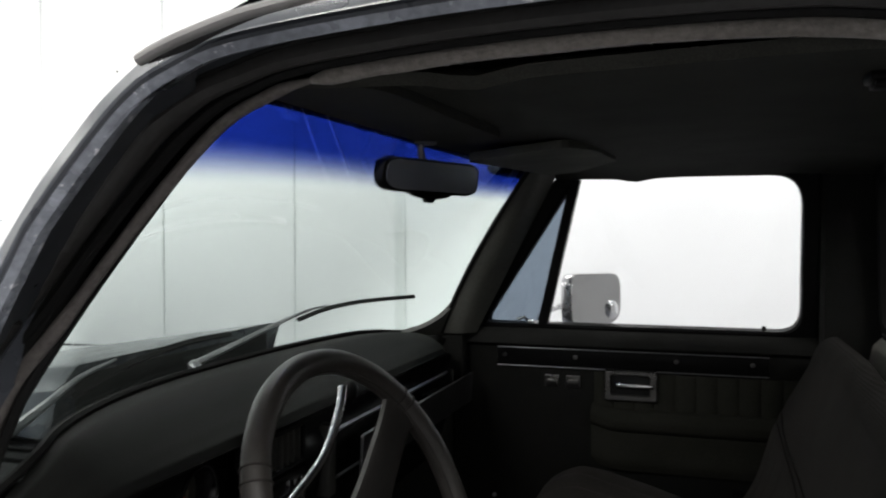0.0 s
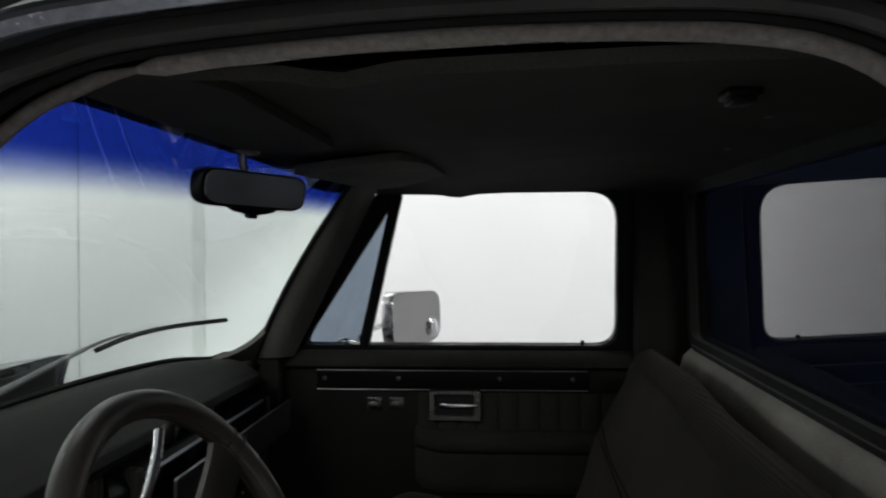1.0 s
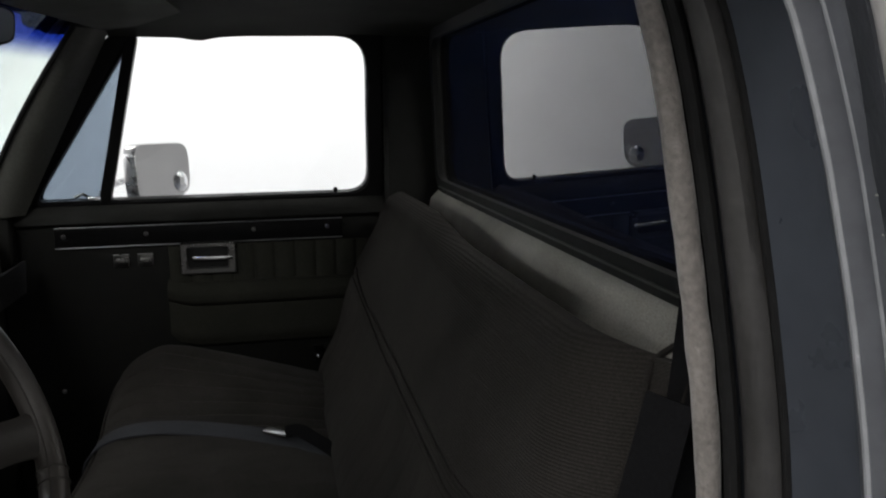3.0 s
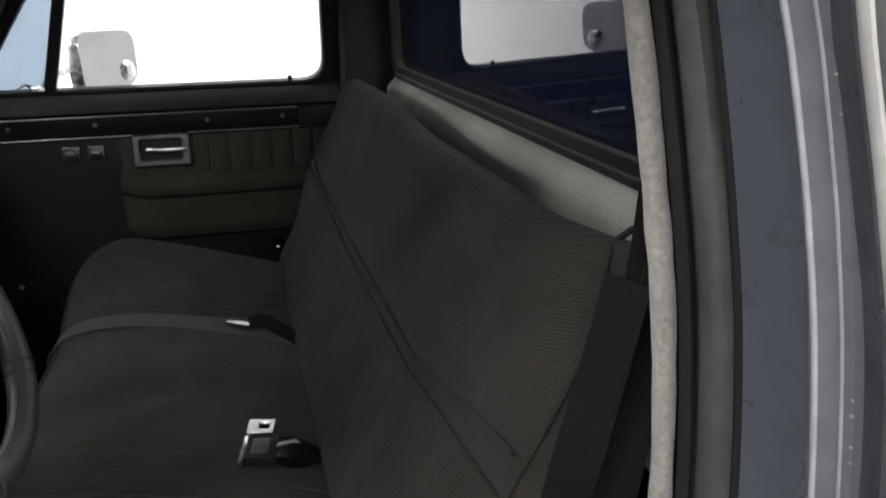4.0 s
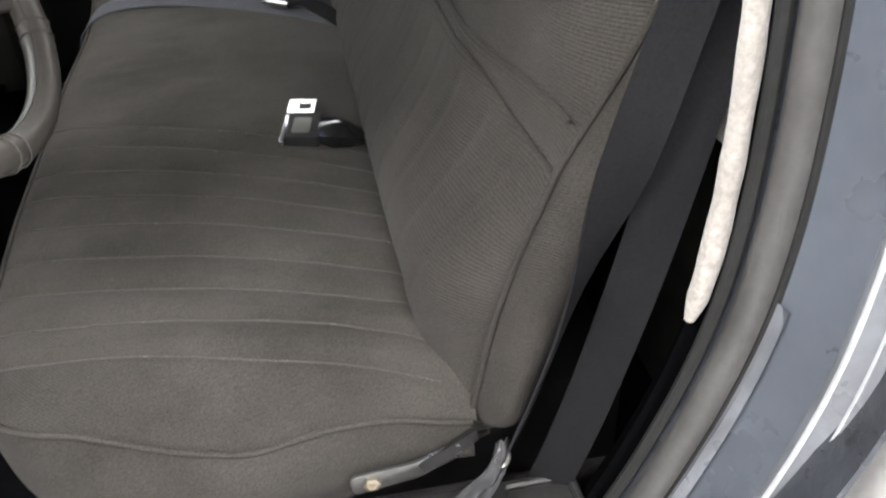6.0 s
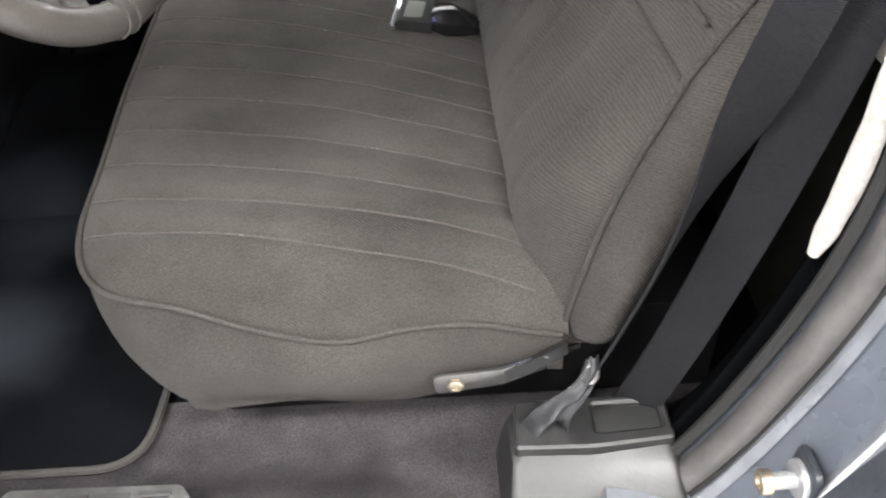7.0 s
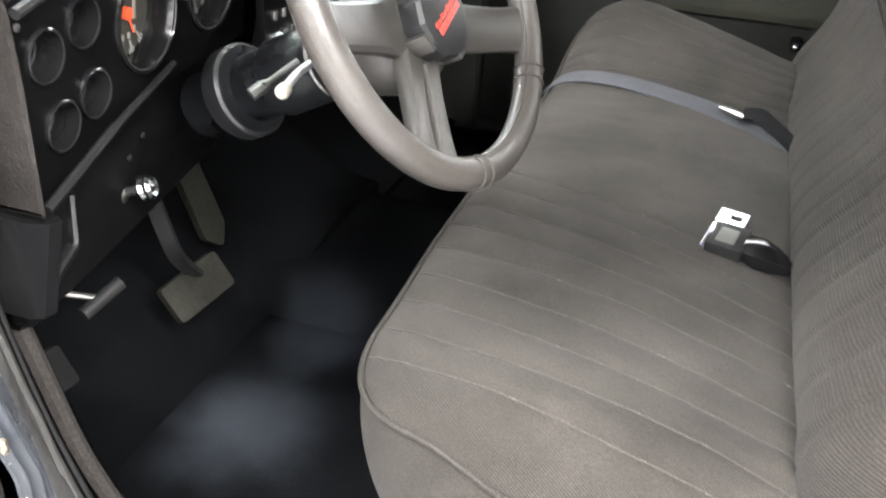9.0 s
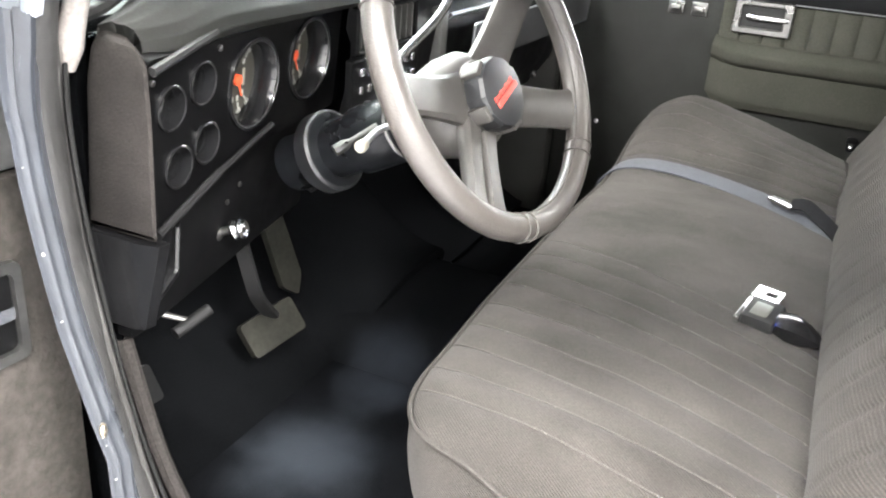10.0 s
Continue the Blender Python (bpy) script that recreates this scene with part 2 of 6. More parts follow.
def glass(name, tint, ior=1.5, rough=0.0, band=None):
    """Sheet glass: tinted see-through with a Fresnel gloss. band: (colour, height where it is full, height where it ends)."""
    m = bpy.data.materials.new(name)
    m.use_nodes = True
    n, li = m.node_tree.nodes, m.node_tree.links
    n.remove(n["Principled BSDF"])
    tr, gl, lw, pw, fr, mix = (n.new("ShaderNode" + k) for k in ("BsdfTransparent", "BsdfGlossy", "LayerWeight", "Math", "MapRange", "MixShader"))
    tr.inputs["Color"].default_value = (*tint, 1)
    gl.inputs["Roughness"].default_value = rough
    f0 = ((ior - 1) / (ior + 1)) ** 2
    pw.operation = "POWER"
    pw.inputs[1].default_value = 4.5
    li.new(lw.outputs["Facing"], pw.inputs[0])
    fr.inputs["To Min"].default_value = f0
    li.new(pw.outputs[0], fr.inputs["Value"])
    if band:
        colour, full, end = band
        sep, mr, mx = n.new("ShaderNodeSeparateXYZ"), n.new("ShaderNodeMapRange"), n.new("ShaderNodeMix")
        li.new(n.new("ShaderNodeTexCoord").outputs["Object"], sep.inputs[0])
        mr.inputs["From Min"].default_value, mr.inputs["From Max"].default_value = end, full
        mr.interpolation_type = "SMOOTHSTEP"
        side, bow, low = n.new("ShaderNodeMath"), n.new("ShaderNodeMath"), n.new("ShaderNodeMath")      # the band droops towards the driver's pillar
        side.operation, bow.operation, low.operation = "MINIMUM", "MULTIPLY", "MULTIPLY_ADD"
        side.inputs[1].default_value, low.inputs[1].default_value = 0.0, 0.045
        li.new(sep.outputs["Y"], side.inputs[0])
        li.new(side.outputs[0], bow.inputs[0])
        li.new(side.outputs[0], bow.inputs[1])
        li.new(bow.outputs[0], low.inputs[0])
        li.new(sep.outputs["Z"], low.inputs[2])
        li.new(low.outputs[0], mr.inputs["Value"])
        mx.data_type = "RGBA"
        mx.inputs[6].default_value, mx.inputs[7].default_value = (*tint, 1), (*colour, 1)
        li.new(mr.outputs["Result"], mx.inputs["Factor"])
        li.new(mx.outputs[2], tr.inputs["Color"])
    li.new(fr.outputs[0], mix.inputs[0])
    li.new(tr.outputs[0], mix.inputs[1])
    li.new(gl.outputs[0], mix.inputs[2])
    li.new(mix.outputs[0], n["Material Output"].inputs["Surface"])
    return m


def glowing(name, colour, strength):
    m = bpy.data.materials.new(name)
    m.use_nodes = True
    b = m.node_tree.nodes["Principled BSDF"]
    b.inputs["Emission Color"].default_value, b.inputs["Emission Strength"].default_value = (*colour, 1), strength
    return m


M_WALL = material("white_wall_paint", (0.82, 0.83, 0.84), 0.7, grain=0.015, grain_size=8, stain=0.02, stain_size=0.6, bump=0.1, bump_size=120)
M_FLOOR = material("grey_sealed_concrete", (0.351, 0.351, 0.364), 0.4, grain=0.1, grain_size=25, stain=0.2, stain_size=1.2, rough_var=0.12)
M_BOUNCEWALL = material("grey_wall_paint", (0.62, 0.62, 0.625), 0.7, grain=0.05, grain_size=8, stain=0.08, stain_size=0.6, bump=0.1, bump_size=120)
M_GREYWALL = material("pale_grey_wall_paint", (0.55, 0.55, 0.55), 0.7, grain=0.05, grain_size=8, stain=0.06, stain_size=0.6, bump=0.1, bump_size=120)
M_SEAM = material("grey_wall_joint", (0.70, 0.72, 0.72), 0.7, grain=0.1)
M_CLOTH = material("taupe_tweed_cloth", (0.0354, 0.0325, 0.0299), 0.95, grain=0.35, grain_size=420, stain=0.30, stain_size=6.5, weave=0.20, weave_size=125, bump=0.35, bump_size=900, sheen=0.04, spec=0)
M_CLOTHBACK = material("taupe_ribbed_cloth", (0.0354, 0.0325, 0.0299), 0.95, grain=0.35, grain_size=420, stain=0.22, stain_size=5.5, weave=0.45, weave_size=84, weave_way="Z", bump=0.35, bump_size=900, sheen=0.04, spec=0)
M_CLOTH2 = material("taupe_side_cloth", (0.03, 0.0275, 0.0253), 0.95, grain=0.35, grain_size=420, stain=0.3, stain_size=6, weave=0.15, weave_size=150, bump=0.35, bump_size=900, sheen=0.04, spec=0)
M_PIPING = material("taupe_piping_cord", (0.032, 0.0294, 0.0272), 0.9, grain=0.4, grain_size=420, stain=0.2, stain_size=9, bump=0.4, bump_size=700, spec=0.1)
M_THREAD = material("pale_thread", (0.033, 0.030, 0.0265), 0.9, grain=0.5, grain_size=500, chips=(120.0, 0.61, (0.080, 0.075, 0.067)))
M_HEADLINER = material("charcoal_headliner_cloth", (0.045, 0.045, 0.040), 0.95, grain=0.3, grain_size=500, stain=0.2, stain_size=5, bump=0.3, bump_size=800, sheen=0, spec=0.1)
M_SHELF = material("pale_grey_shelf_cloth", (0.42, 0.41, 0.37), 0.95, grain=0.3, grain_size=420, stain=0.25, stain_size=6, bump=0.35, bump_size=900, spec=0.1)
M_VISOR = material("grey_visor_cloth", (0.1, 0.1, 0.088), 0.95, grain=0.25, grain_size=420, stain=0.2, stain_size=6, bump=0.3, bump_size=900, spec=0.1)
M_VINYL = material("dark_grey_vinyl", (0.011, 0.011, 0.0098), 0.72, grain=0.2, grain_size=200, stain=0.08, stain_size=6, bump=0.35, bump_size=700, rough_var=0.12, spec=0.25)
M_DOORVINYL = material("dark_olive_grey_vinyl", (0.0068, 0.0069, 0.0060), 0.72, grain=0.2, grain_size=200, stain=0.15, stain_size=6, bump=0.35, bump_size=700, rough_var=0.12, spec=0.2)
M_DASH = material("dark_padded_vinyl", (0.008, 0.0082, 0.0074), 0.75, grain=0.15, grain_size=250, stain=0.05, stain_size=6, bump=0.3, bump_size=700, spec=0.16)
M_POST = material("dimmed_blue_grey_worn_paint", (0.019, 0.0215, 0.0265), 0.42, grain=0.12, grain_size=60, stain=0.15, stain_size=14, rough_var=0.06, bump=0.15, bump_size=90)
M_BLACK = material("black_plastic", (0.0036, 0.0036, 0.0039), 0.45, grain=0.2, grain_size=150, stain=0.2, stain_size=10, bump=0.1, bump_size=500, rough_var=0.12, spec=0.11)
M_DOORCLOTH = material("grey_door_cloth", (0.030, 0.030, 0.0245), 0.95, grain=0.3, grain_size=420, stain=0.2, stain_size=6, bump=0.3, bump_size=900, spec=0.1)
M_BARE = material("bare_worn_metal", (0.40, 0.43, 0.49), 0.30, metal=0.25, grain=0.25, grain_size=120, stain=0.3, stain_size=26, rough_var=0.12, bump=0.45, bump_size=70, chips=(60.0, 0.62, (0.85, 0.86, 0.9)))
M_PAINT = material("charcoal_body_paint", (0.060, 0.067, 0.081), 0.3, grain=0.08, grain_size=40, stain=0.06, stain_size=8, coat=0.3, rough_var=0.05, bump=0.05, bump_size=60)
M_SKIN = material("chipped_charcoal_paint", (0.032, 0.035, 0.042), 0.34, grain=0.15, grain_size=60, stain=0.3, stain_size=16, rough_var=0.1, bump=0.5, bump_size=45, chips=(48.0, 0.60, (0.008, 0.008, 0.01)))
M_GUTTER = material("dark_brown_gutter_shade", (0.016, 0.012, 0.010), 0.6, grain=0.2, grain_size=60, stain=0.3, stain_size=14, bump=0.2, bump_size=80)
M_SILVER = material("pale_silver_finish", (0.42, 0.41, 0.40), 0.28, metal=0.2, grain=0.08, grain_size=60, stain=0.1, stain_size=8, coat=0.5)
M_HOOD = material("polished_charcoal_paint", (0.030, 0.034, 0.041), 0.22, grain=0.08, grain_size=40, stain=0.06, stain_size=8, coat=1.0, rough_var=0.04)
M_WORN = material("worn_edge_paint", (0.42, 0.43, 0.45), 0.4, metal=0.3, grain=0.15, grain_size=60, stain=0.15, stain_size=14, rough_var=0.08, bump=0.25, bump_size=90, chips=(38.0, 0.66, (0.55, 0.56, 0.58)))
M_FOLD = material("grey_worn_fold_paint", (0.12, 0.126, 0.14), 0.34, metal=0.1, grain=0.12, grain_size=60, stain=0.2, stain_size=14, rough_var=0.08, bump=0.2, bump_size=90, chips=(30.0, 0.66, (0.04, 0.045, 0.055)))
M_RUBBER = material("weathered_rubber", (0.048, 0.0462, 0.0448), 0.55, grain=0.2, grain_size=90, stain=0.3, stain_size=10, bump=0.15, bump_size=150, rough_var=0.15)
M_BLACKRUBBER = material("black_rubber", (0.012, 0.012, 0.012), 0.8, grain=0.2, grain_size=90, bump=0.1, bump_size=150, spec=0.2)
M_WINDLACE = material("grey_felt_windlace", (0.262, 0.240, 0.222), 1.0, grain=0.25, grain_size=160, stain=0.15, stain_size=16, bump=0.8, bump_size=260, sheen=0.3, spec=0.1)
# M_RUBBER's darker copy: offsets the strong light on the hinge post by colour
M_POSTRUBBER = material("dimmed_weathered_rubber", (0.019, 0.0185, 0.0182), 0.6, grain=0.2, grain_size=90, stain=0.3, stain_size=10, bump=0.15, bump_size=150, rough_var=0.15)
M_WELT = material("grey_brown_welt", (0.17, 0.155, 0.145), 0.85, grain=0.25, grain_size=160, stain=0.25, stain_size=12, bump=0.3, bump_size=260)
# patch: a pool of light on the floor, put into the carpet's colour
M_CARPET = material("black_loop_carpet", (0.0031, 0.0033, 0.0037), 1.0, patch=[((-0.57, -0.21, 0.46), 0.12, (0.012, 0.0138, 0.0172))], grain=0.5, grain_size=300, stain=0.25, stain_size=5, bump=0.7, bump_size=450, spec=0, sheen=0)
M_SILLCARPET = material("grey_sill_carpet", (0.036, 0.0333, 0.0355), 1.0, grain=0.5, grain_size=380, stain=0.5, stain_size=11, bump=0.9, bump_size=320, spec=0.1, sheen=0, chips=(190.0, 0.74, (0.10, 0.10, 0.10)))
# patch: two pools of light on the mat, put into its colour
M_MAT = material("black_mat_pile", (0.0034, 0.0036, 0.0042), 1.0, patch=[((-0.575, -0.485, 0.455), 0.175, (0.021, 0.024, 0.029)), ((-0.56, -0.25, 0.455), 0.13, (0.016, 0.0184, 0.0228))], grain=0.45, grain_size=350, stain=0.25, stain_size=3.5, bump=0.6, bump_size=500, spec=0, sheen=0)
M_BINDING = material("grey_mat_binding", (0.018, 0.0165, 0.0152), 0.9, grain=0.3, grain_size=250, stain=0.2, stain_size=12, bump=0.4, bump_size=300)
M_CHROME = material("chrome", (0.75, 0.75, 0.76), 0.22, metal=1, stain=0.15, stain_size=20, rough_var=0.08)
M_STEEL = material("brushed_grey_steel", (0.13, 0.128, 0.124), 0.35, metal=0.9, grain=0.15, grain_size=80, stain=0.25, stain_size=12, rough_var=0.12)
M_ALU = material("scuffed_aluminium", (0.088, 0.087, 0.086), 0.5, metal=0.45, grain=0.25, grain_size=60, stain=0.3, stain_size=12, bump=0.15, bump_size=120, rough_var=0.15)
M_LEATHER = material("taupe_leather", (0.041, 0.0368, 0.0335), 0.38, grain=0.12, grain_size=150, stain=0.2, stain_size=9, bump=0.25, bump_size=480, rough_var=0.1)
M_ENDPAD = material("dark_taupe_pad_cloth", (0.0195, 0.0174, 0.0163), 0.95, grain=0.35, grain_size=300, stain=0.4, stain_size=14, bump=0.6, bump_size=330, spec=0.1)
M_SPOKE = material("taupe_moulded_plastic", (0.035, 0.0325, 0.0300), 0.46, grain=0.12, grain_size=150, stain=0.15, stain_size=9, bump=0.15, bump_size=480, rough_var=0.1)
M_HORN = material("grey_horn_pad", (0.0085, 0.0088, 0.0098), 0.42, grain=0.1, grain_size=150, bump=0.1, bump_size=400)
M_RED = material("red_paint", (0.55, 0.05, 0.035), 0.45, grain=0.1, grain_size=200)
M_NEEDLE = material("orange_red_needle", (0.75, 0.09, 0.03), 0.5, grain=0.05)
M_PANEL = material("worn_black_panel", (0.0022, 0.0022, 0.0024), 0.38, grain=0.3, grain_size=170, stain=0.35, stain_size=14, bump=0.12, bump_size=420, rough_var=0.15, spec=0.09)
M_GLOSS = material("glossy_black_plastic", (0.0065, 0.0065, 0.007), 0.16, grain=0.2, grain_size=150, stain=0.2, stain_size=10, rough_var=0.1)
M_FELT = material("taupe_door_carpet", (0.036, 0.0325, 0.0295), 1.0, grain=0.3, grain_size=70, stain=0.25, stain_size=9, bump=1.0, bump_size=110, spec=0.05)
M_RIB = material("ribbed_grey_binding", (0.022, 0.0195, 0.0185), 0.9, grain=0.4, grain_size=260, bump=0.6, bump_size=300, spec=0.1)
M_BRIGHT = material("bright_knurled_metal", (0.26, 0.26, 0.265), 0.35, metal=0.35, grain=0.3, grain_size=400, stain=0.2, stain_size=40)
M_COLUMN = material("blue_black_column_paint", (0.0045, 0.0049, 0.0058), 0.3, grain=0.1, grain_size=150, stain=0.15, stain_size=10, rough_var=0.08, spec=0.22)
M_TRIMLINE = material("bright_trim_line", (0.42, 0.42, 0.43), 0.35, metal=0.8, grain=0.1, stain=0.15, stain_size=20)
M_BAND = material("brushed_dark_aluminium", (0.10, 0.10, 0.105), 0.32, metal=0.7, grain=0.15, grain_size=200, stain=0.2, stain_size=9)
M_BUTTON = material("pale_grey_button", (0.048, 0.048, 0.041), 0.4, grain=0.1, grain_size=150, stain=0.2, stain_size=30)
M_DIAL = material("black_dial_face", (0.034, 0.032, 0.026), 0.5, grain=0.2, grain_size=200)
M_CREAM = material("cream_plastic", (0.24, 0.225, 0.185), 0.5, grain=0.08)
M_MARK = material("white_dial_print", (0.26, 0.26, 0.24), 0.6, grain=0.05)
M_WEBBING = material("dark_grey_webbing", (0.0098, 0.0098, 0.0108), 0.8, grain=0.3, grain_size=300, stain=0.15, stain_size=10, weave=0.4, weave_size=330, spec=0.05)
M_WEBBING2 = material("slate_webbing", (0.04, 0.042, 0.05), 0.75, grain=0.25, grain_size=300, stain=0.15, stain_size=10, weave=0.4, weave_size=330, spec=0.3)
M_GREYPLASTIC = material("scratched_grey_plastic", (0.0115, 0.0114, 0.0118), 0.5, grain=0.15, grain_size=60, stain=0.3, stain_size=9, bump=0.15, bump_size=300, rough_var=0.15, spec=0.12)
M_PEDAL = material("worn_pedal_rubber", (0.013, 0.0127, 0.0105), 0.7, grain=0.3, grain_size=120, stain=0.35, stain_size=15, bump=0.3, bump_size=260, spec=0.08)
# grey colour dims the white wall's reflection in the door mirror
M_MIRROR2 = material("dimmed_mirror_glass", (0.60, 0.60, 0.60), 0.06, metal=1, stain=0.08, stain_size=9)
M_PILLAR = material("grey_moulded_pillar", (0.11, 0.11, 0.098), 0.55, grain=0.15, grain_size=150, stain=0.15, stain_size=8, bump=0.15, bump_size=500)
# part diffuse: the grey reflection in the rear-view mirror is put into its colour
M_GREYMIRROR = material("grey_reflection_glass", (0.62, 0.65, 0.70), 0.08, metal=0.72, stain=0.1, stain_size=9)
M_MIRROR = material("silvered_glass", (0.86, 0.87, 0.88), 0.03, metal=1)
M_TRIMGREY = material("grey_painted_trim", (0.05, 0.05, 0.046), 0.5, grain=0.15, grain_size=150, stain=0.15, stain_size=8, bump=0.1, bump_size=300)
M_COVER = material("scratched_grey_plastic", (0.0125, 0.0122, 0.0125), 0.5, grain=0.3, grain_size=160, stain=0.35, stain_size=24, bump=0.15, bump_size=200, rough_var=0.15)
M_SLEEVE = material("creased_grey_vinyl", (0.016, 0.0163, 0.018), 0.38, grain=0.15, grain_size=80, stain=0.3, stain_size=30, bump=0.2, bump_size=200, rough_var=0.12)
M_BRASS = material("yellowed_zinc", (0.34, 0.295, 0.235), 0.35, metal=0.9, grain=0.2, grain_size=150)
M_WINDSHIELD = glass("clear_green_windshield", (0.90, 0.95, 0.935), 1.45, band=((0.085, 0.15, 0.50), 1.576, 1.521))
M_SIDEGLASS = glass("clear_side_glass", (0.97, 0.975, 0.98), 1.45)
M_VENTGLASS = glass("grey_blue_vent_glass", (0.44, 0.49, 0.545), 1.45)
M_REARGLASS = glass("dark_tinted_glass", (0.050, 0.060, 0.092), 1.75)
M_TUBE = glowing("lit_ceiling_panel", (1.0, 0.98, 0.95), 6.0)
M_TUBE_DIM = glowing("dim_ceiling_panel", (1.0, 0.98, 0.95), 1.2)

# ---------------------------------------------------------------- showroom
X0, X1, Y0, Y1, Z0, Z1 = ROOM
single("ground", box(X0, X1, Y0, Y1, Z0 - 0.1, Z0), M_FLOOR, "grey sealed concrete floor of the showroom", "floor", "structure", smooth=False)
single("ceiling", box(X0, X1, Y0, Y1, Z1, Z1 + 0.1), M_WALL, "white painted showroom ceiling", "ceiling", "structure", smooth=False)
for nm, b in (("wall_front", (X0 - 0.1, X0, Y0, Y1)), ("wall_back", (X1, X1 + 0.1, Y0, Y1)), ("wall_far", (X0, X1, Y1, Y1 + 0.1)), ("wall_near", (X0, X1, Y0 - 0.1, Y0))):
    # wall_near is unseen; its grey sets how much light bounces into the cab
    shade = {"wall_near": M_BOUNCEWALL, "wall_back": M_GREYWALL}.get(nm, M_WALL)
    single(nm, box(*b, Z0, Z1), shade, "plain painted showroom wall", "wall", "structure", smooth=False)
for x, w in ((-3.13, 0.012), (-2.235, 0.085), (-4.35, 0.012), (-5.6, 0.012)):
    single("wall_joint", box(x - w / 2, x + w / 2, Y1 - 0.012, Y1, Z0, Z1), M_SEAM, "narrow grey vertical joint in the white wall", "wall joint", "structure", smooth=False)
for x, y, z, dim in TUBES:
    lamp = thing("ceiling_light", (x, y, z - 0.06), "unseen panel light hung low to brighten the door jamb" if z < Z1 else "long lit white panel light on the ceiling", "ceiling light", "ceiling lights")
    part("housing", box(x - 0.75, x + 0.75, y - 0.22, y + 0.22, z - 0.05, z, 0.01), M_WALL, lamp)
    part("diffuser", box(x - 0.70, x + 0.70, y - 0.18, y + 0.18, z - 0.062, z - 0.052), M_TUBE if dim > 0.34 else M_TUBE_DIM, lamp, "lit white diffuser")
    if z < Z1:
        for dx in (-0.6, 0.6):
            part("drop_rod", tube([(x + dx, y, z - 0.01), (x + dx, y, Z1)], 0.008, 8), M_WALL, lamp)
    li = bpy.data.lights.new("panel", "AREA")
    li.shape, li.size, li.size_y, li.energy, li.color = "RECTANGLE", 1.4, 0.36, LAMP_WATTS * dim, (1.0, 0.985, 0.955)
    new("panel_lamp", li).matrix_world = pose(x, y, z - 0.07)
for x in WASHERS:
    wm = pose(x, 2.5, Z1 - 0.30, 42, 0, 0)
    lamp = thing("added_wall_washer", (x, 2.5, Z1 - 0.30), "unseen tilted panel light added to brighten the showroom wall", "ceiling light", "wall washer lights")
    part("housing", box(-0.60, 0.60, -0.20, 0.20, 0.0, 0.05, 0.01, 2, wm), M_WALL, lamp)
    part("diffuser", box(-0.56, 0.56, -0.16, 0.16, -0.012, -0.002, 0, 1, wm), M_TUBE, lamp, "lit white diffuser")
    part("drop_rod", tube([(x, 2.5, Z1 - 0.27), (x, 2.5, Z1)], 0.012, 8), M_WALL, lamp)
    li = bpy.data.lights.new("washer", "AREA")
    li.shape, li.size, li.size_y, li.energy, li.color, li.spread = "RECTANGLE", 1.1, 0.3, WASHER_WATTS, (1.0, 0.985, 0.955), radians(120)
    new("washer_lamp", li).matrix_world = wm @ Matrix.Translation((0, 0, -0.02))

# ---------------------------------------------------------------- cab shell
OPENING = [(-0.45, 0.428), (-0.545, 0.445), (-0.600, 0.525), (-0.655, 0.66), (-0.682, 0.78), (-0.705, 0.93), (-0.712, 1.06), (-0.692, 1.16), (-0.648, 1.245),
           (-0.600, 1.312), (-0.555, 1.358), (-0.495, 1.425), (-0.429, 1.495), (-0.372, 1.547), (-0.332, 1.568), (-0.281, 1.583), (-0.149, 1.596), (-0.02, 1.602), (0.10, 1.602),
           (0.159, 1.598), (0.208, 1.588), (0.249, 1.568), (0.278, 1.533), (0.299, 1.48), (0.315, 1.418), (0.331, 1.33), (0.345, 1.24), (0.357, 1.15), (0.364, 1.05),
           (0.366, 0.95), (0.362, 0.86), (0.352, 0.79), (0.335, 0.72), (0.312, 0.65), (0.285, 0.58), (0.25, 0.51), (0.20, 0.445), (0.0, 0.425), (-0.2, 0.425)]
LOOP = [(p.x, p.y) for p in smooth_line([(x, z, 0) for x, z in OPENING], 0.012, True)]


def span(z_front, z_back):
    """The upper part of the door opening, from the front pillar at z_front over the roof to the rear pillar at z_back."""
    i0 = min((i for i, p in enumerate(LOOP) if p[0] < -0.3), key=lambda i: abs(LOOP[i][1] - z_front))
    i1 = min((i for i, p in enumerate(LOOP) if p[0] > 0.2), key=lambda i: abs(LOOP[i][1] - z_back))
    return LOOP[i0:i1 + 1]


def between(v, table):
    """Straight lines through (v, value) pairs."""
    if v <= table[0][0]:
        return table[0][1]
    for (v0, a), (v1, b) in zip(table, table[1:]):
        if v <= v1:
            return a + (b - a) * (v - v0) / (v1 - v0)
    return table[-1][1]


def ease(t):
    t = max(0.0, min(1.0, t))
    return t * t * (3 - 2 * t)


FRONT_STEP = [(0.44, 0.0), (0.54, -0.12), (0.68, -0.160), (0.84, -0.138), (1.0, -0.128), (1.17, -0.120), (1.45, -0.052), (1.56, -0.046)]
REAR_STEP = [(0.44, 0.0), (0.60, 0.015), (0.93, 0.015), (1.10, 0.008), (1.25, 0.002), (1.36, -0.006), (1.46, -0.018), (1.57, -0.044)]


def step_in(x, z):
    """How far the outer edge of the pillar stands into the opening: the front post leans in, the rear post flares out."""
    k = max(0.0, min(1.0, (x + 0.30) / 0.50))
    return between(z, FRONT_STEP) * (1 - k) + between(z, REAR_STEP) * k if z > 1.5 or abs(x) > 0.25 else between(z, REAR_STEP)


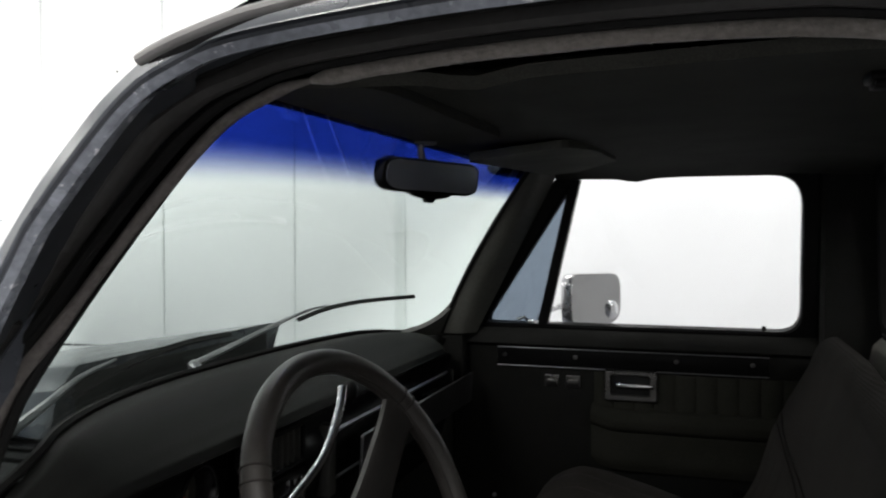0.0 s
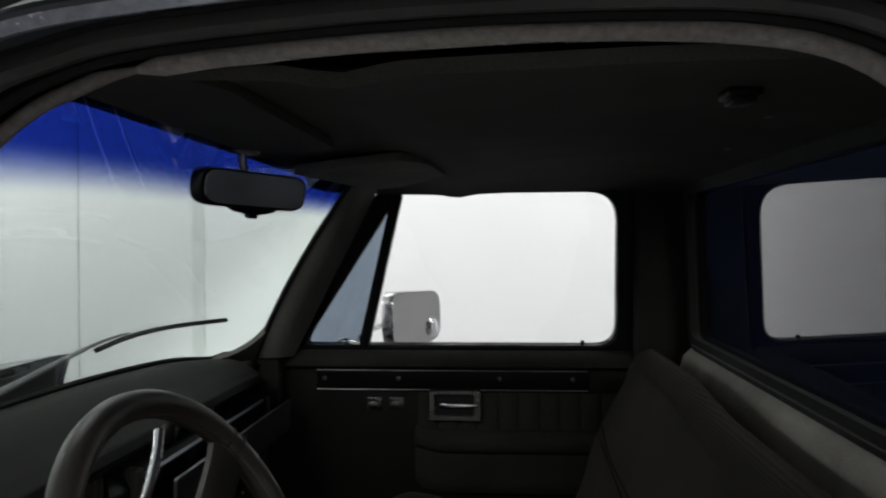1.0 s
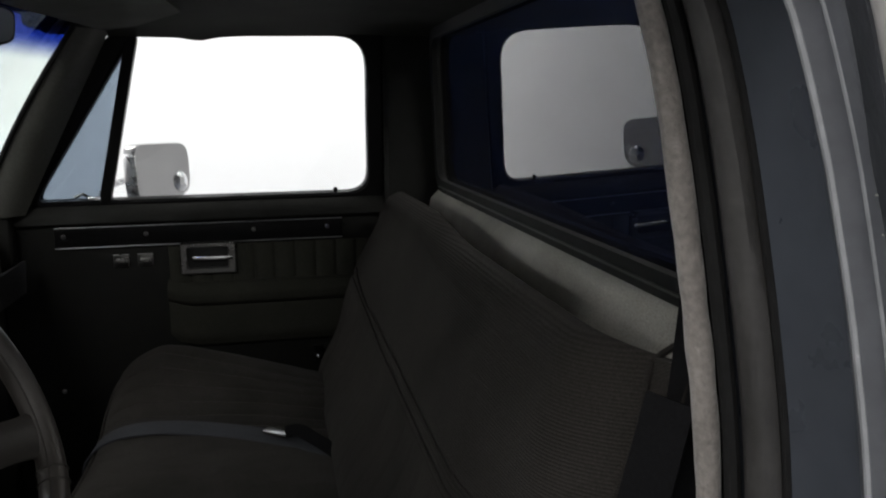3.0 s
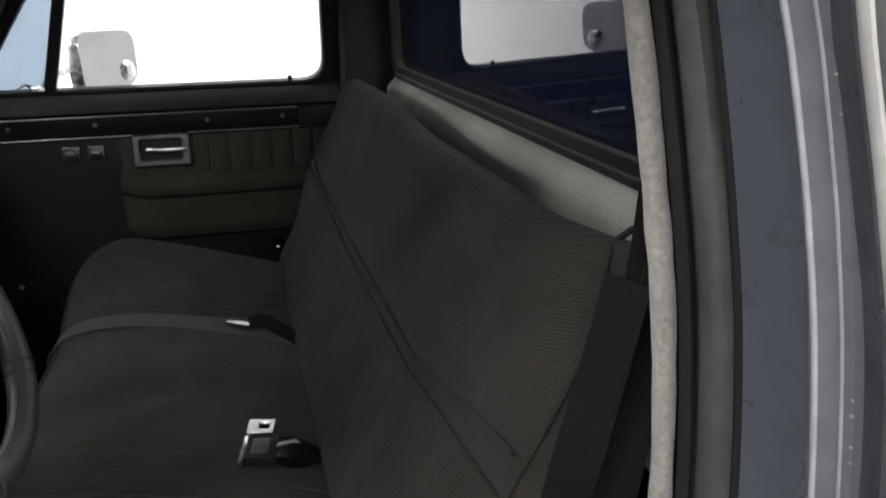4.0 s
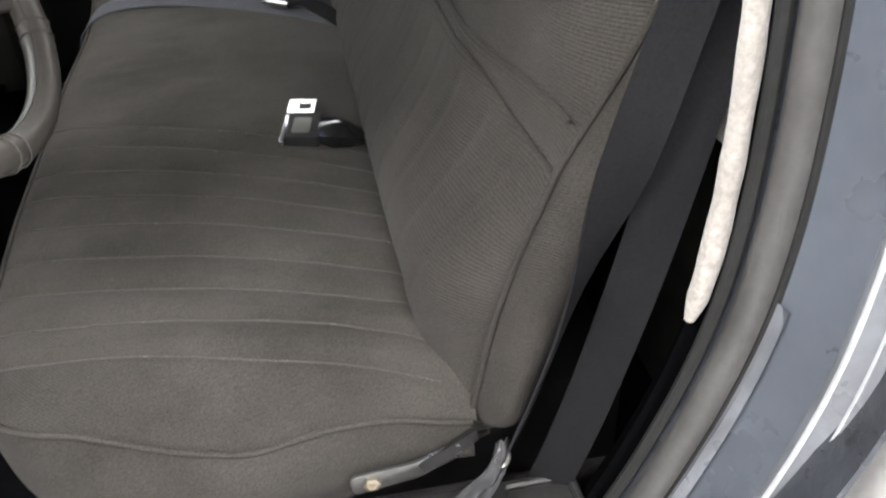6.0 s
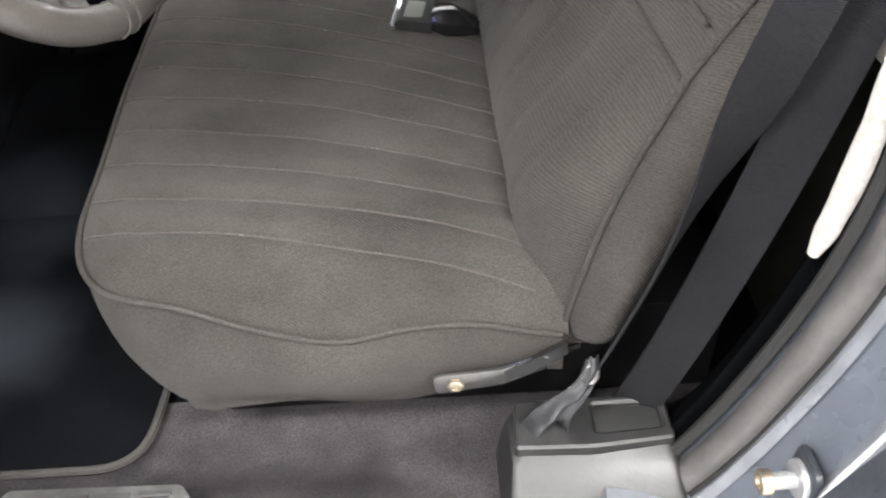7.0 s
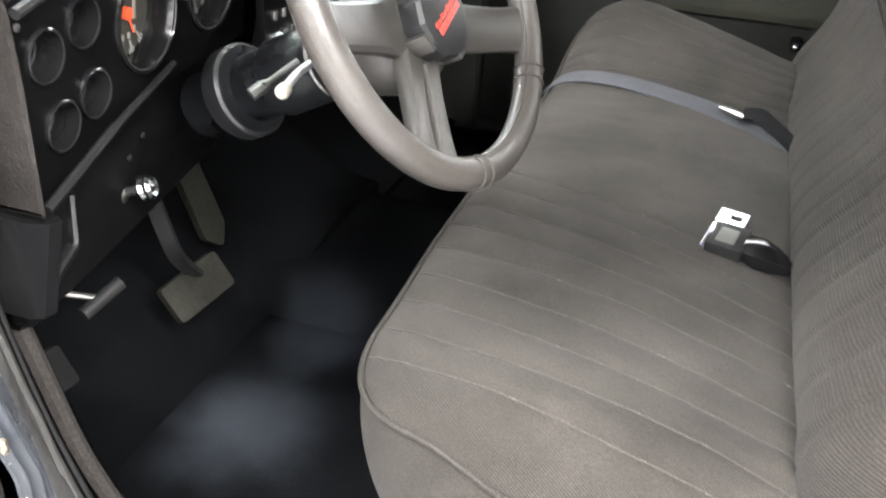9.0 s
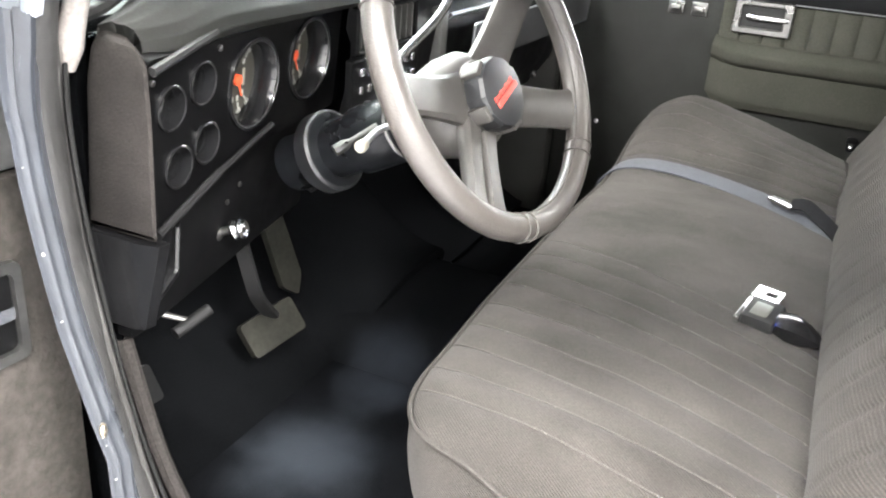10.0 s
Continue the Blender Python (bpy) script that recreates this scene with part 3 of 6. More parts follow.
def opening_strip(profile, curve=LOOP, closed=True):
    """Sweeps (outward, y) pairs round the opening; outer points follow the pillars' lean."""
    flat = strip(curve, [(0.0, -0.75), (1.0, -0.75)], closed)
    rings = []
    for a, b in flat:
        o, n = Vector(a), Vector(b) - Vector(a)
        s = step_in(o.x, o.z)
        narrow = between(o.z, [(1.05, 0.4), (1.30, 1.0)]) if o.x < -0.3 else 1.0      # the flange is thinner on the hinge post
        deep = between(o.z, [(1.10, 0.0), (1.24, 1.0), (1.52, 1.0), (1.575, 0.0)]) if o.x < -0.3 else 0.0      # the front pillar's channel is deeper
        rings.append([(o.x + n.x * (d + s * w), y if y > -0.857 else -0.857 + (y + 0.857) * narrow, o.z + n.z * (d + s * w)) for d, y in profile for w in [max(0.0, min(1.0, (-0.745 - y) / 0.12)) * (1 - deep) + max(0.0, min(1.0, (-0.797 - y) / 0.06)) * deep]])
    return loft(rings, True, closed)


jamb = thing("door_opening", (-0.17, -0.82, 0.47), "charcoal painted truck door opening with worn chipped edges", "door frame", kind="structure")
part("jamb", opening_strip([(0.030, -0.742), (0.034, -0.765), (0.048, -0.80), (0.056, -0.83), (0.060, -0.858), (0.066, -0.862), (0.085, -0.83), (0.075, -0.742)]), M_PAINT, jamb, "charcoal painted jamb face")
FLANGE = [(0.060, -0.857), (0.055, -0.866), (0.055, -0.874), (0.064, -0.880), (0.067, -0.886), (0.063, -0.893), (0.066, -0.900), (0.074, -0.903), (0.080, -0.89), (0.075, -0.86)]
upper, rear = span(1.20, 1.575), span(1.20, 0.60)
rear = rear[rear.index(upper[-1]):]
at = LOOP.index(rear[-1])
lower = [LOOP[(at + k) % len(LOOP)] for k in range(len(LOOP) - len(upper) - len(rear) + 3)]
part("worn_strip", opening_strip([(0.062, -0.842), (0.0545, -0.844), (0.0515, -0.858), (0.051, -0.870), (0.0575, -0.876), (0.068, -0.868)], upper, False), M_BARE, jamb, "bright strip of worn bare paint with chips")
part("edge_fold", opening_strip([(0.0575, -0.8765), (0.0600, -0.8790), (0.0630, -0.8790), (0.0660, -0.8740), (0.068, -0.868)], upper, False), M_PAINT, jamb, "charcoal folded edge")
part("flange", opening_strip(FLANGE, rear, False), M_FOLD, jamb, "grey worn double fold")
for d, y, r in ((0.0555, -0.8715, 0.0032), (0.0660, -0.8895, 0.0030)):
    part("bare_edge", opening_strip(circle_profile(d, y, r, 7), rear, False), M_WORN, jamb, "bright worn edge of the fold with chipped paint")
# the same fold on the hinge post, its colour darkened against the light there
part("post_flange", opening_strip(FLANGE, lower, False), M_POST, jamb, "blue-grey painted edge with chips")
part("outer_skin", opening_strip([(0.071, -0.9015), (0.076, -0.9045), (0.079, -0.900), (0.078, -0.87), (0.076, -0.84), (0.070, -0.84)], rear + lower[1:], False), M_SKIN, jamb, "charcoal outer body edge with chips")
foot_run = [p for p in LOOP if p[0] > 0.2 and 0.47 < p[1] < 0.86]
rings = []
for i, ring in enumerate(strip(foot_run, [(0.050, -0.793), (0.0440, -0.800), (0.0445, -0.8025), (0.052, -0.811)], False)):
    k = min(1.0, (i / 30) ** 0.7) * (1 + 0.25 * noise.noise(Vector((i * 0.33, 2.0, 0.0))))
    base_ = Vector(ring[0]).lerp(Vector(ring[3]), 0.5)
    rings.append([ring[0], Vector(ring[1]).lerp(base_, 1 - k), Vector(ring[2]).lerp(base_, 1 - k), ring[3]])
part("crease_fold", loft(rings), M_FOLD, jamb, "raised worn crease in the painted jamb", angle=25)
part("rubber_seal", opening_strip(circle_profile(0.037, -0.776, 0.0145, 10, 1.15)), M_RUBBER, jamb, "weathered grey-brown rubber door seal")
part("seal_edge", opening_strip(circle_profile(0.046, -0.793, 0.004, 8)), M_BLACKRUBBER, jamb, "thin black outer edge of the seal")
part("seal_lip", opening_strip(circle_profile(0.020, -0.757, 0.007, 8)), M_BLACKRUBBER, jamb, "thin black rubber lip")


def felt(curve, radius, ragged):
    """A soft round edge along a curve, tapered at its ends."""
    base = strip(curve, [(0.004, -0.748), (1.004, -0.748)], False)
    rings = []
    for i, (a, b) in enumerate(base):
        o, d = Vector(a), (Vector(b) - Vector(a)).normalized()
        low = max(0.0, min(1.0, (1.30 - o.z) / 0.20)) if o.x < -0.3 else 0.0      # it turns inwards at the foot of the front pillar
        o.y -= 0.006 * low
        end = min(1.0, 0.45 + 0.3 * min(i, len(base) - 1 - i))
        w = (radius(i / (len(base) - 1)) + 0.003 * low + ragged * noise.noise(Vector((a[0] * 26, a[2] * 26, 3.1)))) * end
        rings.append([o + d * w * math.cos(2 * math.pi * k / 10) + Vector((0, 1, 0)) * w * math.sin(2 * math.pi * k / 10) for k in range(10)])
    return loft(rings)


whole = span(1.085, 0.79)
cut = min(range(len(whole)), key=lambda i: abs(whole[i][0] + 0.285))
part("pillar_welt", felt(whole[:cut + 1], lambda t: between(t, [(0.28, 0.0115), (0.52, 0.0062)]), 0.0003), M_WELT, jamb, "grey-brown vinyl welt")
part("windlace", felt(whole[cut:], lambda t: 0.0072 + 0.0034 * max(0, min(1, (t - 0.30) / 0.25)), 0.0012), M_WINDLACE, jamb, "fuzzy pale grey felt windlace")
# broad soft seal on the hinge post
post = [p for p in LOOP if p[0] < -0.42 and 0.47 < p[1] < 1.36]
post.sort(key=lambda p: p[1])
flat = strip(LOOP, [(0.0, -0.80), (1.0, -0.80)])
rings = []
for x, z in post:
    i = min(range(len(LOOP)), key=lambda j: (LOOP[j][0] - x) ** 2 + (LOOP[j][1] - z) ** 2)
    o, n = Vector(flat[i][0]), Vector(flat[i][1]) - Vector(flat[i][0])
    r = between(z, [(0.47, 0.012), (0.60, 0.017), (1.12, 0.017), (1.36, 0.005)])
    c = o + n * between(z, [(0.5, -0.004), (0.7, -0.010), (1.05, -0.006), (1.36, 0.012)])
    rings.append([c + n * r * math.cos(a) + Vector((0, 1.25 * r * math.sin(a), 0)) for a in [2 * math.pi * k / 12 for k in range(12)]])
part("hinge_post_seal", loft(rings), M_POSTRUBBER, jamb, "broad weathered rubber seal")
# chrome drip rail over the opening; its bright reflections are put into a pale colour
rail = span(1.576, 1.12)
RAIL_RISE = [(-0.33, -0.010), (-0.28, -0.002), (-0.234, 0.005), (-0.10, 0.013), (0.10, 0.014), (0.20, 0.018), (0.27, 0.028), (0.325, 0.044), (0.352, 0.062), (0.366, 0.070)]


def along_rail(profile, line=rail):
    """Sweeps a small section along the roof gutter, which climbs away from the opening over the roof."""
    rings = []
    for a, b in strip(line, [(0.0, 0.0), (1.0, 0.0)], False):
        o, n = Vector(a), Vector(b) - Vector(a)
        rings.append([o + n * (d + between(o.x, RAIL_RISE)) + Vector((0, y, 0)) for d, y in profile])
    return loft(rings)


part("drip_rail", along_rail([(0.000 + 0.0042 * math.cos(2 * math.pi * k / 10), -0.948 + 0.0058 * math.sin(2 * math.pi * k / 10)) for k in range(10)]), M_SILVER, jamb, "bright drip rail")
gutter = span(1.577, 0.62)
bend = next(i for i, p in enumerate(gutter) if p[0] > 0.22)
# the roof run gets a darker colour that stands in for its shaded underside
for line, paint, lab in ((gutter[:bend + 1], M_GUTTER, "roof gutter with shade in its dark colour"), (gutter[bend:], M_SKIN, "painted roof gutter")):
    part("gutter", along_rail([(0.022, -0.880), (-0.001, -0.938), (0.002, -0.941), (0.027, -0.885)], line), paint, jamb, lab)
part("scab", lathe([(0.0065, -0.002), (0.005, 0.002), (0.002, 0.004), (0, 0.004)], 7, axis((-0.580, -0.8785, 0.746), (0.53, -0.83, 0.18)) @ Matrix.Diagonal((0.7, 1.5, 1, 1))), M_BRASS, jamb, "yellowed bare patch on the edge", smooth=False)

# inner pillar cover round the opening, behind the seal
rings = []
for a, b in strip(LOOP, [(0.0, 0.0), (1.0, 0.0)]):
    o, n = Vector(a), Vector(b) - Vector(a)
    away = between(o.z, [(1.14, 0.0), (1.22, 0.045), (1.54, 0.045), (1.58, 0.0)]) if o.x < -0.28 else 0.0      # it gives way to the windshield along the front pillar
    rings.append([o + n * (d + away * w) + Vector((0, y, 0)) for d, y, w in ((0.006, -0.742, 0), (0.035, -0.70, 1), (0.10, -0.70, 0), (0.10, -0.735, 0), (0.032, -0.738, 0))])
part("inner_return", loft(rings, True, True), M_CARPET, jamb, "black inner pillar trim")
rc = random.Random(11)
for k in range(26):
    # flakes knocked off the bright edges
    i = rc.choice([j for j, p in enumerate(LOOP) if p[1] > 0.6 and (p[0] > 0.3 or p[0] < -0.35)])
    o, n = Vector((LOOP[i][0], 0, LOOP[i][1])), strip(LOOP, [(0.0, 0.0), (1.0, 0.0)])[i]
    n = (Vector(n[1]) - Vector(n[0])).normalized()
    front = o.x < 0
    sc = rc.uniform(0.0006, 0.0015)
    y = -0.879 if front and o.z < 1.05 else -0.8995
    c = o + n * ((0.0625 if front and o.z < 1.05 else 0.0655) + step_in(o.x, o.z)) + Vector((0, y, 0))
    part("paint_chip", lathe([(sc, -0.001), (sc * 0.8, 0.0009), (0, 0.001)], 6, axis(c, (0, -1, 0), rc.uniform(0, 90)) @ Matrix.Diagonal((1, rc.uniform(0.5, 1.8), 1, 1))), M_MARK, jamb, "chipped pale fleck", smooth=False)

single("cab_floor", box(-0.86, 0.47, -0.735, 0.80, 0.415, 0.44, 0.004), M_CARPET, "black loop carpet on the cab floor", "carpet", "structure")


def sill_carpet(u, v):
    x, y = -0.62 + u * 1.03, -0.875 + v * 0.275
    k = max(0.0, min(1.0, (-0.695 - y) / 0.11)) * max(0.0, min(1.0, (0.06 - x) / 0.12))
    return (x, y, 0.4425 + 0.060 * k * k * (3 - 2 * k) + 0.0025 * noise.noise(Vector((x * 14, y * 14, 0.3))))


single("sill_floor", sheet(sill_carpet, 80, 26, 0.015), M_SILLCARPET, "grey carpet beside the seat at the door sill", "carpet", "structure")


def toe(u, v):
    x = -0.70 - 0.34 * min(1, u * 1.5) - 0.02 * max(0, u - 0.66)
    z = 0.436 + (0.30 * (u * 1.5) ** 1.4 if u < 0.667 else 0.30 + (u - 0.667) * 0.95)
    y = -0.735 + v * 1.535
    hump = 0.13 * math.exp(-((y - 0.02) / 0.17) ** 4)
    return (x + hump * 0.5, y, z + hump * (1 - u))


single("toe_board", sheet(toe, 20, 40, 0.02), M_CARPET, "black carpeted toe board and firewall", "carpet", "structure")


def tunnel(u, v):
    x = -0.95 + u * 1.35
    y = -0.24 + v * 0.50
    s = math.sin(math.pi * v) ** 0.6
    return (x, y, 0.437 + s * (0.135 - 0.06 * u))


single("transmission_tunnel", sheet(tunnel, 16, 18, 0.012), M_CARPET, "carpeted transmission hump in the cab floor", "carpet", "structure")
single("sill", box(-0.60, 0.36, -0.91, -0.735, 0.26, 0.428, 0.01), M_PAINT, "charcoal painted rocker sill under the door opening", "sill", "structure")
single("underbody", box(-1.0, 0.55, -0.86, 0.93, Z0, 0.414, 0.02), M_BLACKRUBBER, "dark underbody of the pickup truck cab", "underbody", "structure")

# roof, headliner
def liner(u, v):
    x, y = -0.455 + u * 0.915, -0.725 + v * 1.515
    e = max(abs(2 * v - 1) ** 6, abs(2 * u - 1) ** 6)
    z = 1.628 - (0.030 if u > 0.5 else 0.012 + 0.018 * abs(2 * v - 1) ** 6) * e + 0.004 * math.sin(x * 9) - 0.008 * math.exp(-((x + 0.14) / 0.03) ** 2)
    return (x, y, z)


single("ceiling_headliner", sheet(liner, 40, 50, 0.012), M_HEADLINER, "charcoal cloth headliner of the cab roof", "headliner", "structure")


def roof(u, v):
    y = -0.80 + v * 1.66
    x0 = -0.47 + 0.17 * abs(2 * v - 1) ** 3
    x = x0 + u * (0.54 - x0)
    e = max(abs(2 * v - 1) ** 5, abs(2 * u - 1) ** 6)
    return (x, y, 1.715 - 0.060 * e)


single("roof", sheet(roof, 24, 30, 0.02), M_PAINT, "charcoal painted steel roof of the truck cab", "roof", "structure")
single("header_trim", box(-0.475, -0.425, -0.70, 0.80, 1.610, 1.634, 0.008), M_HEADLINER, "dark cloth header trim above the windshield", "trim", "structure")
single("roof_side", joined(box(-0.48, 0.50, 0.775, 0.90, 1.600, 1.66, 0.015), box(-0.50, -0.32, 0.66, 0.86, 1.596, 1.65, 0.012)), M_VINYL, "dark trim over the passenger door", "trim", "structure")

# rear wall with the window
outer = rounded(rect(-0.80, 0.84, 0.43, 1.66), 0.05, 6)
inner = rounded(rect(-0.70, 0.735, 1.225, 1.585), 0.055, 6)
back = thing("wall_cab_back", (0.49, 0, 0.43), "dark rear wall of the cab with a window opening", "cab wall", kind="structure")
m_b2 = frame_of((0.475, 0, 0), (0, 1, 0), (-0.03, 0, 1))
part("panel", plate(outer, 0.03, m_b2, 0.004, inner), M_VINYL, back)
part("window_gasket", plate(rounded(rect(-0.72, 0.755, 1.205, 1.605), 0.07, 6), 0.018, m_b2 @ Matrix.Translation((0, 0, -0.018)) , 0.005, rounded(rect(-0.69, 0.725, 1.235, 1.575), 0.05, 6)), M_BLACKRUBBER, back, "black rubber window gasket")
part("gasket_bright", ribbon([m_b2 @ Vector((y, 1.218, -0.02)) for y in (-0.66, -0.3, 0.1, 0.4, 0.70)], 0.003, 0.003, (0, 0, 1)), M_TRIMGREY, back, "thin bright gasket insert")
part("shelf_trim", loft([[(0.444, y, 1.206), (0.426, y, 1.202), (0.408, y, 1.184), (0.394, y, 1.12), (0.386, y, 1.02), (0.385, y, 0.95), (0.444, y, 0.95)] for y in (-0.71, 0.0, 0.755)]), M_SHELF, back, "pale grey cloth panel under the rear window")
win = thing("window_rear", (0.49, 0, 1.22), "dark tinted rear window with reflections", "window", kind="structure")
g = part("pane", plate(rounded(rect(-0.695, 0.73, 1.23, 1.58), 0.05, 6), 0.005, m_b2 @ Matrix.Translation((0, 0, 0.004))), M_REARGLASS, win, "dark tinted glass pane")
g.visible_shadow = False

# passenger rear quarter trim and lower side
single("trim_rear_quarter", joined(box(0.302, 0.475, 0.79, 0.90, 0.43, 1.66, 0.02), box(-0.70, 0.31, 0.88, 0.93, 0.40, 0.50, 0.01)), M_VINYL, "dark trim behind the passenger door", "trim", "structure")
single("quarter_trim_near", box(0.39, 0.475, -0.74, -0.69, 0.43, 1.63, 0.02), M_VINYL, "dark rear corner trim of the cab", "trim", "structure")
single("body_side_rear", box(0.468, 0.60, -0.93, -0.70, 0.30, 1.62, 0.03), M_SILVER, "pale silver rear corner of the cab", "body panel", "structure")


# windshield and front pillars
FRONT_LOOP = sorted((p[1], p[0]) for p in LOOP if p[0] < -0.30 and p[1] > 1.10)


def ws_x(y, z):
    """The windshield's surface; it wraps round further towards the driver's corner, but stays ahead of the door opening."""
    x = z - 2.035 + 0.10 * y * y
    if y > 0:
        return x + 0.30 * (1.60 - z) * (y / 0.76) ** 4
    x += 0.50 * (1.60 - z) ** 2 / 0.43 * (-y / 0.76) ** 3
    return min(x, between(z, FRONT_LOOP) - 0.012) if y < -0.6 else x


def ws_half(z):
    return 0.672 + (1.605 - z) * 0.26


def wsp(u, v):
    z0 = 1.150 - (0.060 * abs(2 * u - 1) ** 4 if u < 0.5 else 0.0)
    z = z0 + v * (1.620 - z0)
    y = max(-0.752, (2 * u - 1) * (ws_half(z) + 0.015))
    return (ws_x(y, z) - 0.012, y, z)


def corner_dip(y):
    """How far the dash top drops into the driver's corner."""
    return 0.058 * ease((-0.59 - y) / 0.15)


def foot_z(y):
    """The foot of the windshield dips towards the driver's pillar."""
    return 1.172 + 0.024 * ease((0.80 - y) / 0.30) - corner_dip(y)


shield = thing("window_windshield", (-0.86, 0, 1.14), "curved clear windshield with a blue shaded band along the top", "windshield", kind="structure")
g = part("pane", sheet(wsp, 40, 16, 0.005), M_WINDSHIELD, shield, "clear glass with blue top band")
g.visible_shadow = False
edge = []
for k in range(60):
    z = 1.170 + 0.430 * k / 59
    edge.append((ws_x(ws_half(z), z), ws_half(z), z))
for s, nm in ((1, "pillar_trim_passenger"), (-1, "pillar_trim_driver")):
    pts = [(x, s * y, z) if s > 0 else (ws_x(-min(y, 0.750), z), -min(y, 0.750), z) for x, y, z in edge[::6] + [edge[-1]]]
    rings = []
    for x, y, z in pts:
        k = (1.605 - z) / 0.43
        if s > 0:
            back_x, back_y = -0.335 - 0.232 * k, 0.815 - 0.105 * (z - 1.195)
        else:
            low = max(0.0, min(1.0, (1.20 - z) / 0.04))
            back_x, back_y = x + 0.004, -0.758
        a, b = Vector((x, y, z)), Vector((back_x, s * abs(back_y), z + (0.0 if s > 0 else 0.005)))
        mid = (a + b) / 2 + Vector((0.012, -s * 0.016, 0.0)) * (1.0 if s > 0 else 0.12 + 0.88 * low)
        rings.append([a + Vector((-0.02, 0.03 if s > 0 else -0.005, 0)), a, a + (mid - a) * 0.45 + Vector((0.004, -s * 0.008, 0)), mid, mid + (b - mid) * 0.6, b, b + Vector((-0.03, 0.05 if s > 0 else -0.006, 0))])
    # the passenger trim is paler than the driver's: light it catches, put into colour
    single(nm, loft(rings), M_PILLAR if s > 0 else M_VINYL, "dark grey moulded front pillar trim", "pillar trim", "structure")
    seal = tube([Vector((x - 0.004, s * (min(y, 0.756 if s < 0 else 1.0) - 0.004), z)) for x, y, z in edge], 0.006, 6)
    single("windshield_seal", seal, M_BLACKRUBBER, "black rubber windshield seal", "seal", "structure")
bottom = [(ws_x(y, foot_z(y)) - 0.006, y, foot_z(y)) for y in [-0.735 + 1.515 * k / 40 for k in range(41)]]
single("windshield_seal_lower", tube(bottom, 0.0065, 6), M_BLACKRUBBER, "black rubber seal at the foot of the windshield", "seal", "structure")
def corner(u, v):
    """The rounded lower corner of the windshield on the passenger side."""
    c = Vector((ws_x(0.785, 1.172), 0.785, 1.172))
    hi_, lo_ = Vector((ws_x(ws_half(1.285), 1.285), ws_half(1.285), 1.285)), Vector((ws_x(0.58, 1.172), 0.58, 1.172))
    p = (1 - u) ** 2 * hi_ + 2 * u * (1 - u) * c + u * u * lo_
    return p.lerp(c + Vector((0, 0.012, -0.008)), v) + Vector((0.004, 0, 0))


single("windshield_corner", sheet(corner, 20, 5, 0.014), M_PILLAR, "grey moulded trim rounding the windshield's lower corner", "trim", "structure")
# outer driver pillar skin between windshield and opening
rings = []
for x, y, z in edge[::4] + [edge[-1]]:
    f = between(z, FRONT_LOOP)
    n = 0.72 * (0.060 + between(z, FRONT_STEP))
    rings.append([(f - n, -0.872, z + n - 0.010), (f - n - 0.008, -0.860, z + n - 0.010), (x - 0.030, -y - 0.03, z), (x - 0.016, -y - 0.004, z), (f - 0.055, -0.80, z)])
single("outer_pillar", loft(rings), M_PAINT, "charcoal painted front pillar with worn edges", "pillar", "structure")
single("cowl_side", joined(box(-0.92, -0.645, 0.80, 0.93, 0.43, 1.125, 0.01), box(-0.80, -0.60, 0.785, 0.93, 1.05, 1.168, 0.01)), M_VINYL, "dark trim beside the dashboard end", "trim", "structure")

# hood with its raised rear scoop, cowl, fenders
def hood(u, v):
    y = -0.86 + 1.72 * v
    x = -1.02 - 1.25 * u
    z = 1.120 - 0.05 * u - 0.05 * abs(y / 0.86) ** 4
    return (x, y, z)


hd = thing("hood", (-1.6, 0, 1.0), "charcoal painted truck hood with a raised rear scoop", "hood")
part("panel", sheet(hood, 12, 24, 0.03), M_HOOD, hd)
part("scoop", loft([[(-0.95, y0 - 0.03, 1.10), (-0.95, y0, zt - 0.035), (-0.95, y0 + 0.045, zt), (-0.95, y1 - 0.06, zt + 0.004), (-0.95, y1, zt), (-0.95, y1 - 0.07, 1.10)],
                    [(-1.95, y0, 1.06), (-1.95, y0 + 0.05, 1.07), (-1.95, y0 + 0.10, 1.08), (-1.95, y1 - 0.06, 1.08), (-1.95, y1, 1.07), (-1.95, y1 + 0.01, 1.06)]]) if (y0 := -0.325) and (y1 := 0.405) and (zt := 1.228) else None, M_PAINT, hd, "raised cowl scoop", angle=25)
# a thin black sheet stands in for the shade inside the scoop
part("scoop_mouth", box(-0.949, -0.943, -0.29, 0.33, 1.112, 1.212, 0.002), M_BLACKRUBBER, hd, "black sheet for the shade in the scoop opening")
single("cowl", joined(box(-1.06, -0.84, -0.84, 0.84, 1.09, 1.112, 0.006), *[box(-1.03, -0.90, y, y + 0.008, 1.110, 1.118, 0.002) for y in [-0.80 + 0.05 * k for k in range(33)]]), M_BLACK, "black louvred cowl below the windshield", "cowl", "structure")
for s in (-1, 1):
    single("fender", loft([[(x, s * 0.86, 1.075), (x, s * 0.93, 1.07), (x, s * 0.975, 1.03), (x, s * 0.98, 0.86), (x, s * 0.99, 0.45), (x, s * 0.90, 0.45), (x, s * 0.86, 0.9)] for x in (-0.98, -1.5, -2.3)]), M_HOOD, "charcoal painted front fender", "fender")

# ---------------------------------------------------------------- bench seat
def edge_height(x):
    """The height of the piping along the driver's side."""
    return 0.703 - 0.064 * ease((x + 0.285) / 0.23) + 0.020 * ease((x + 0.10) / 0.12) + 0.015 * ease((-0.16 - x) / 0.10) - 0.025 * ease((x - 0.05) / 0.11)


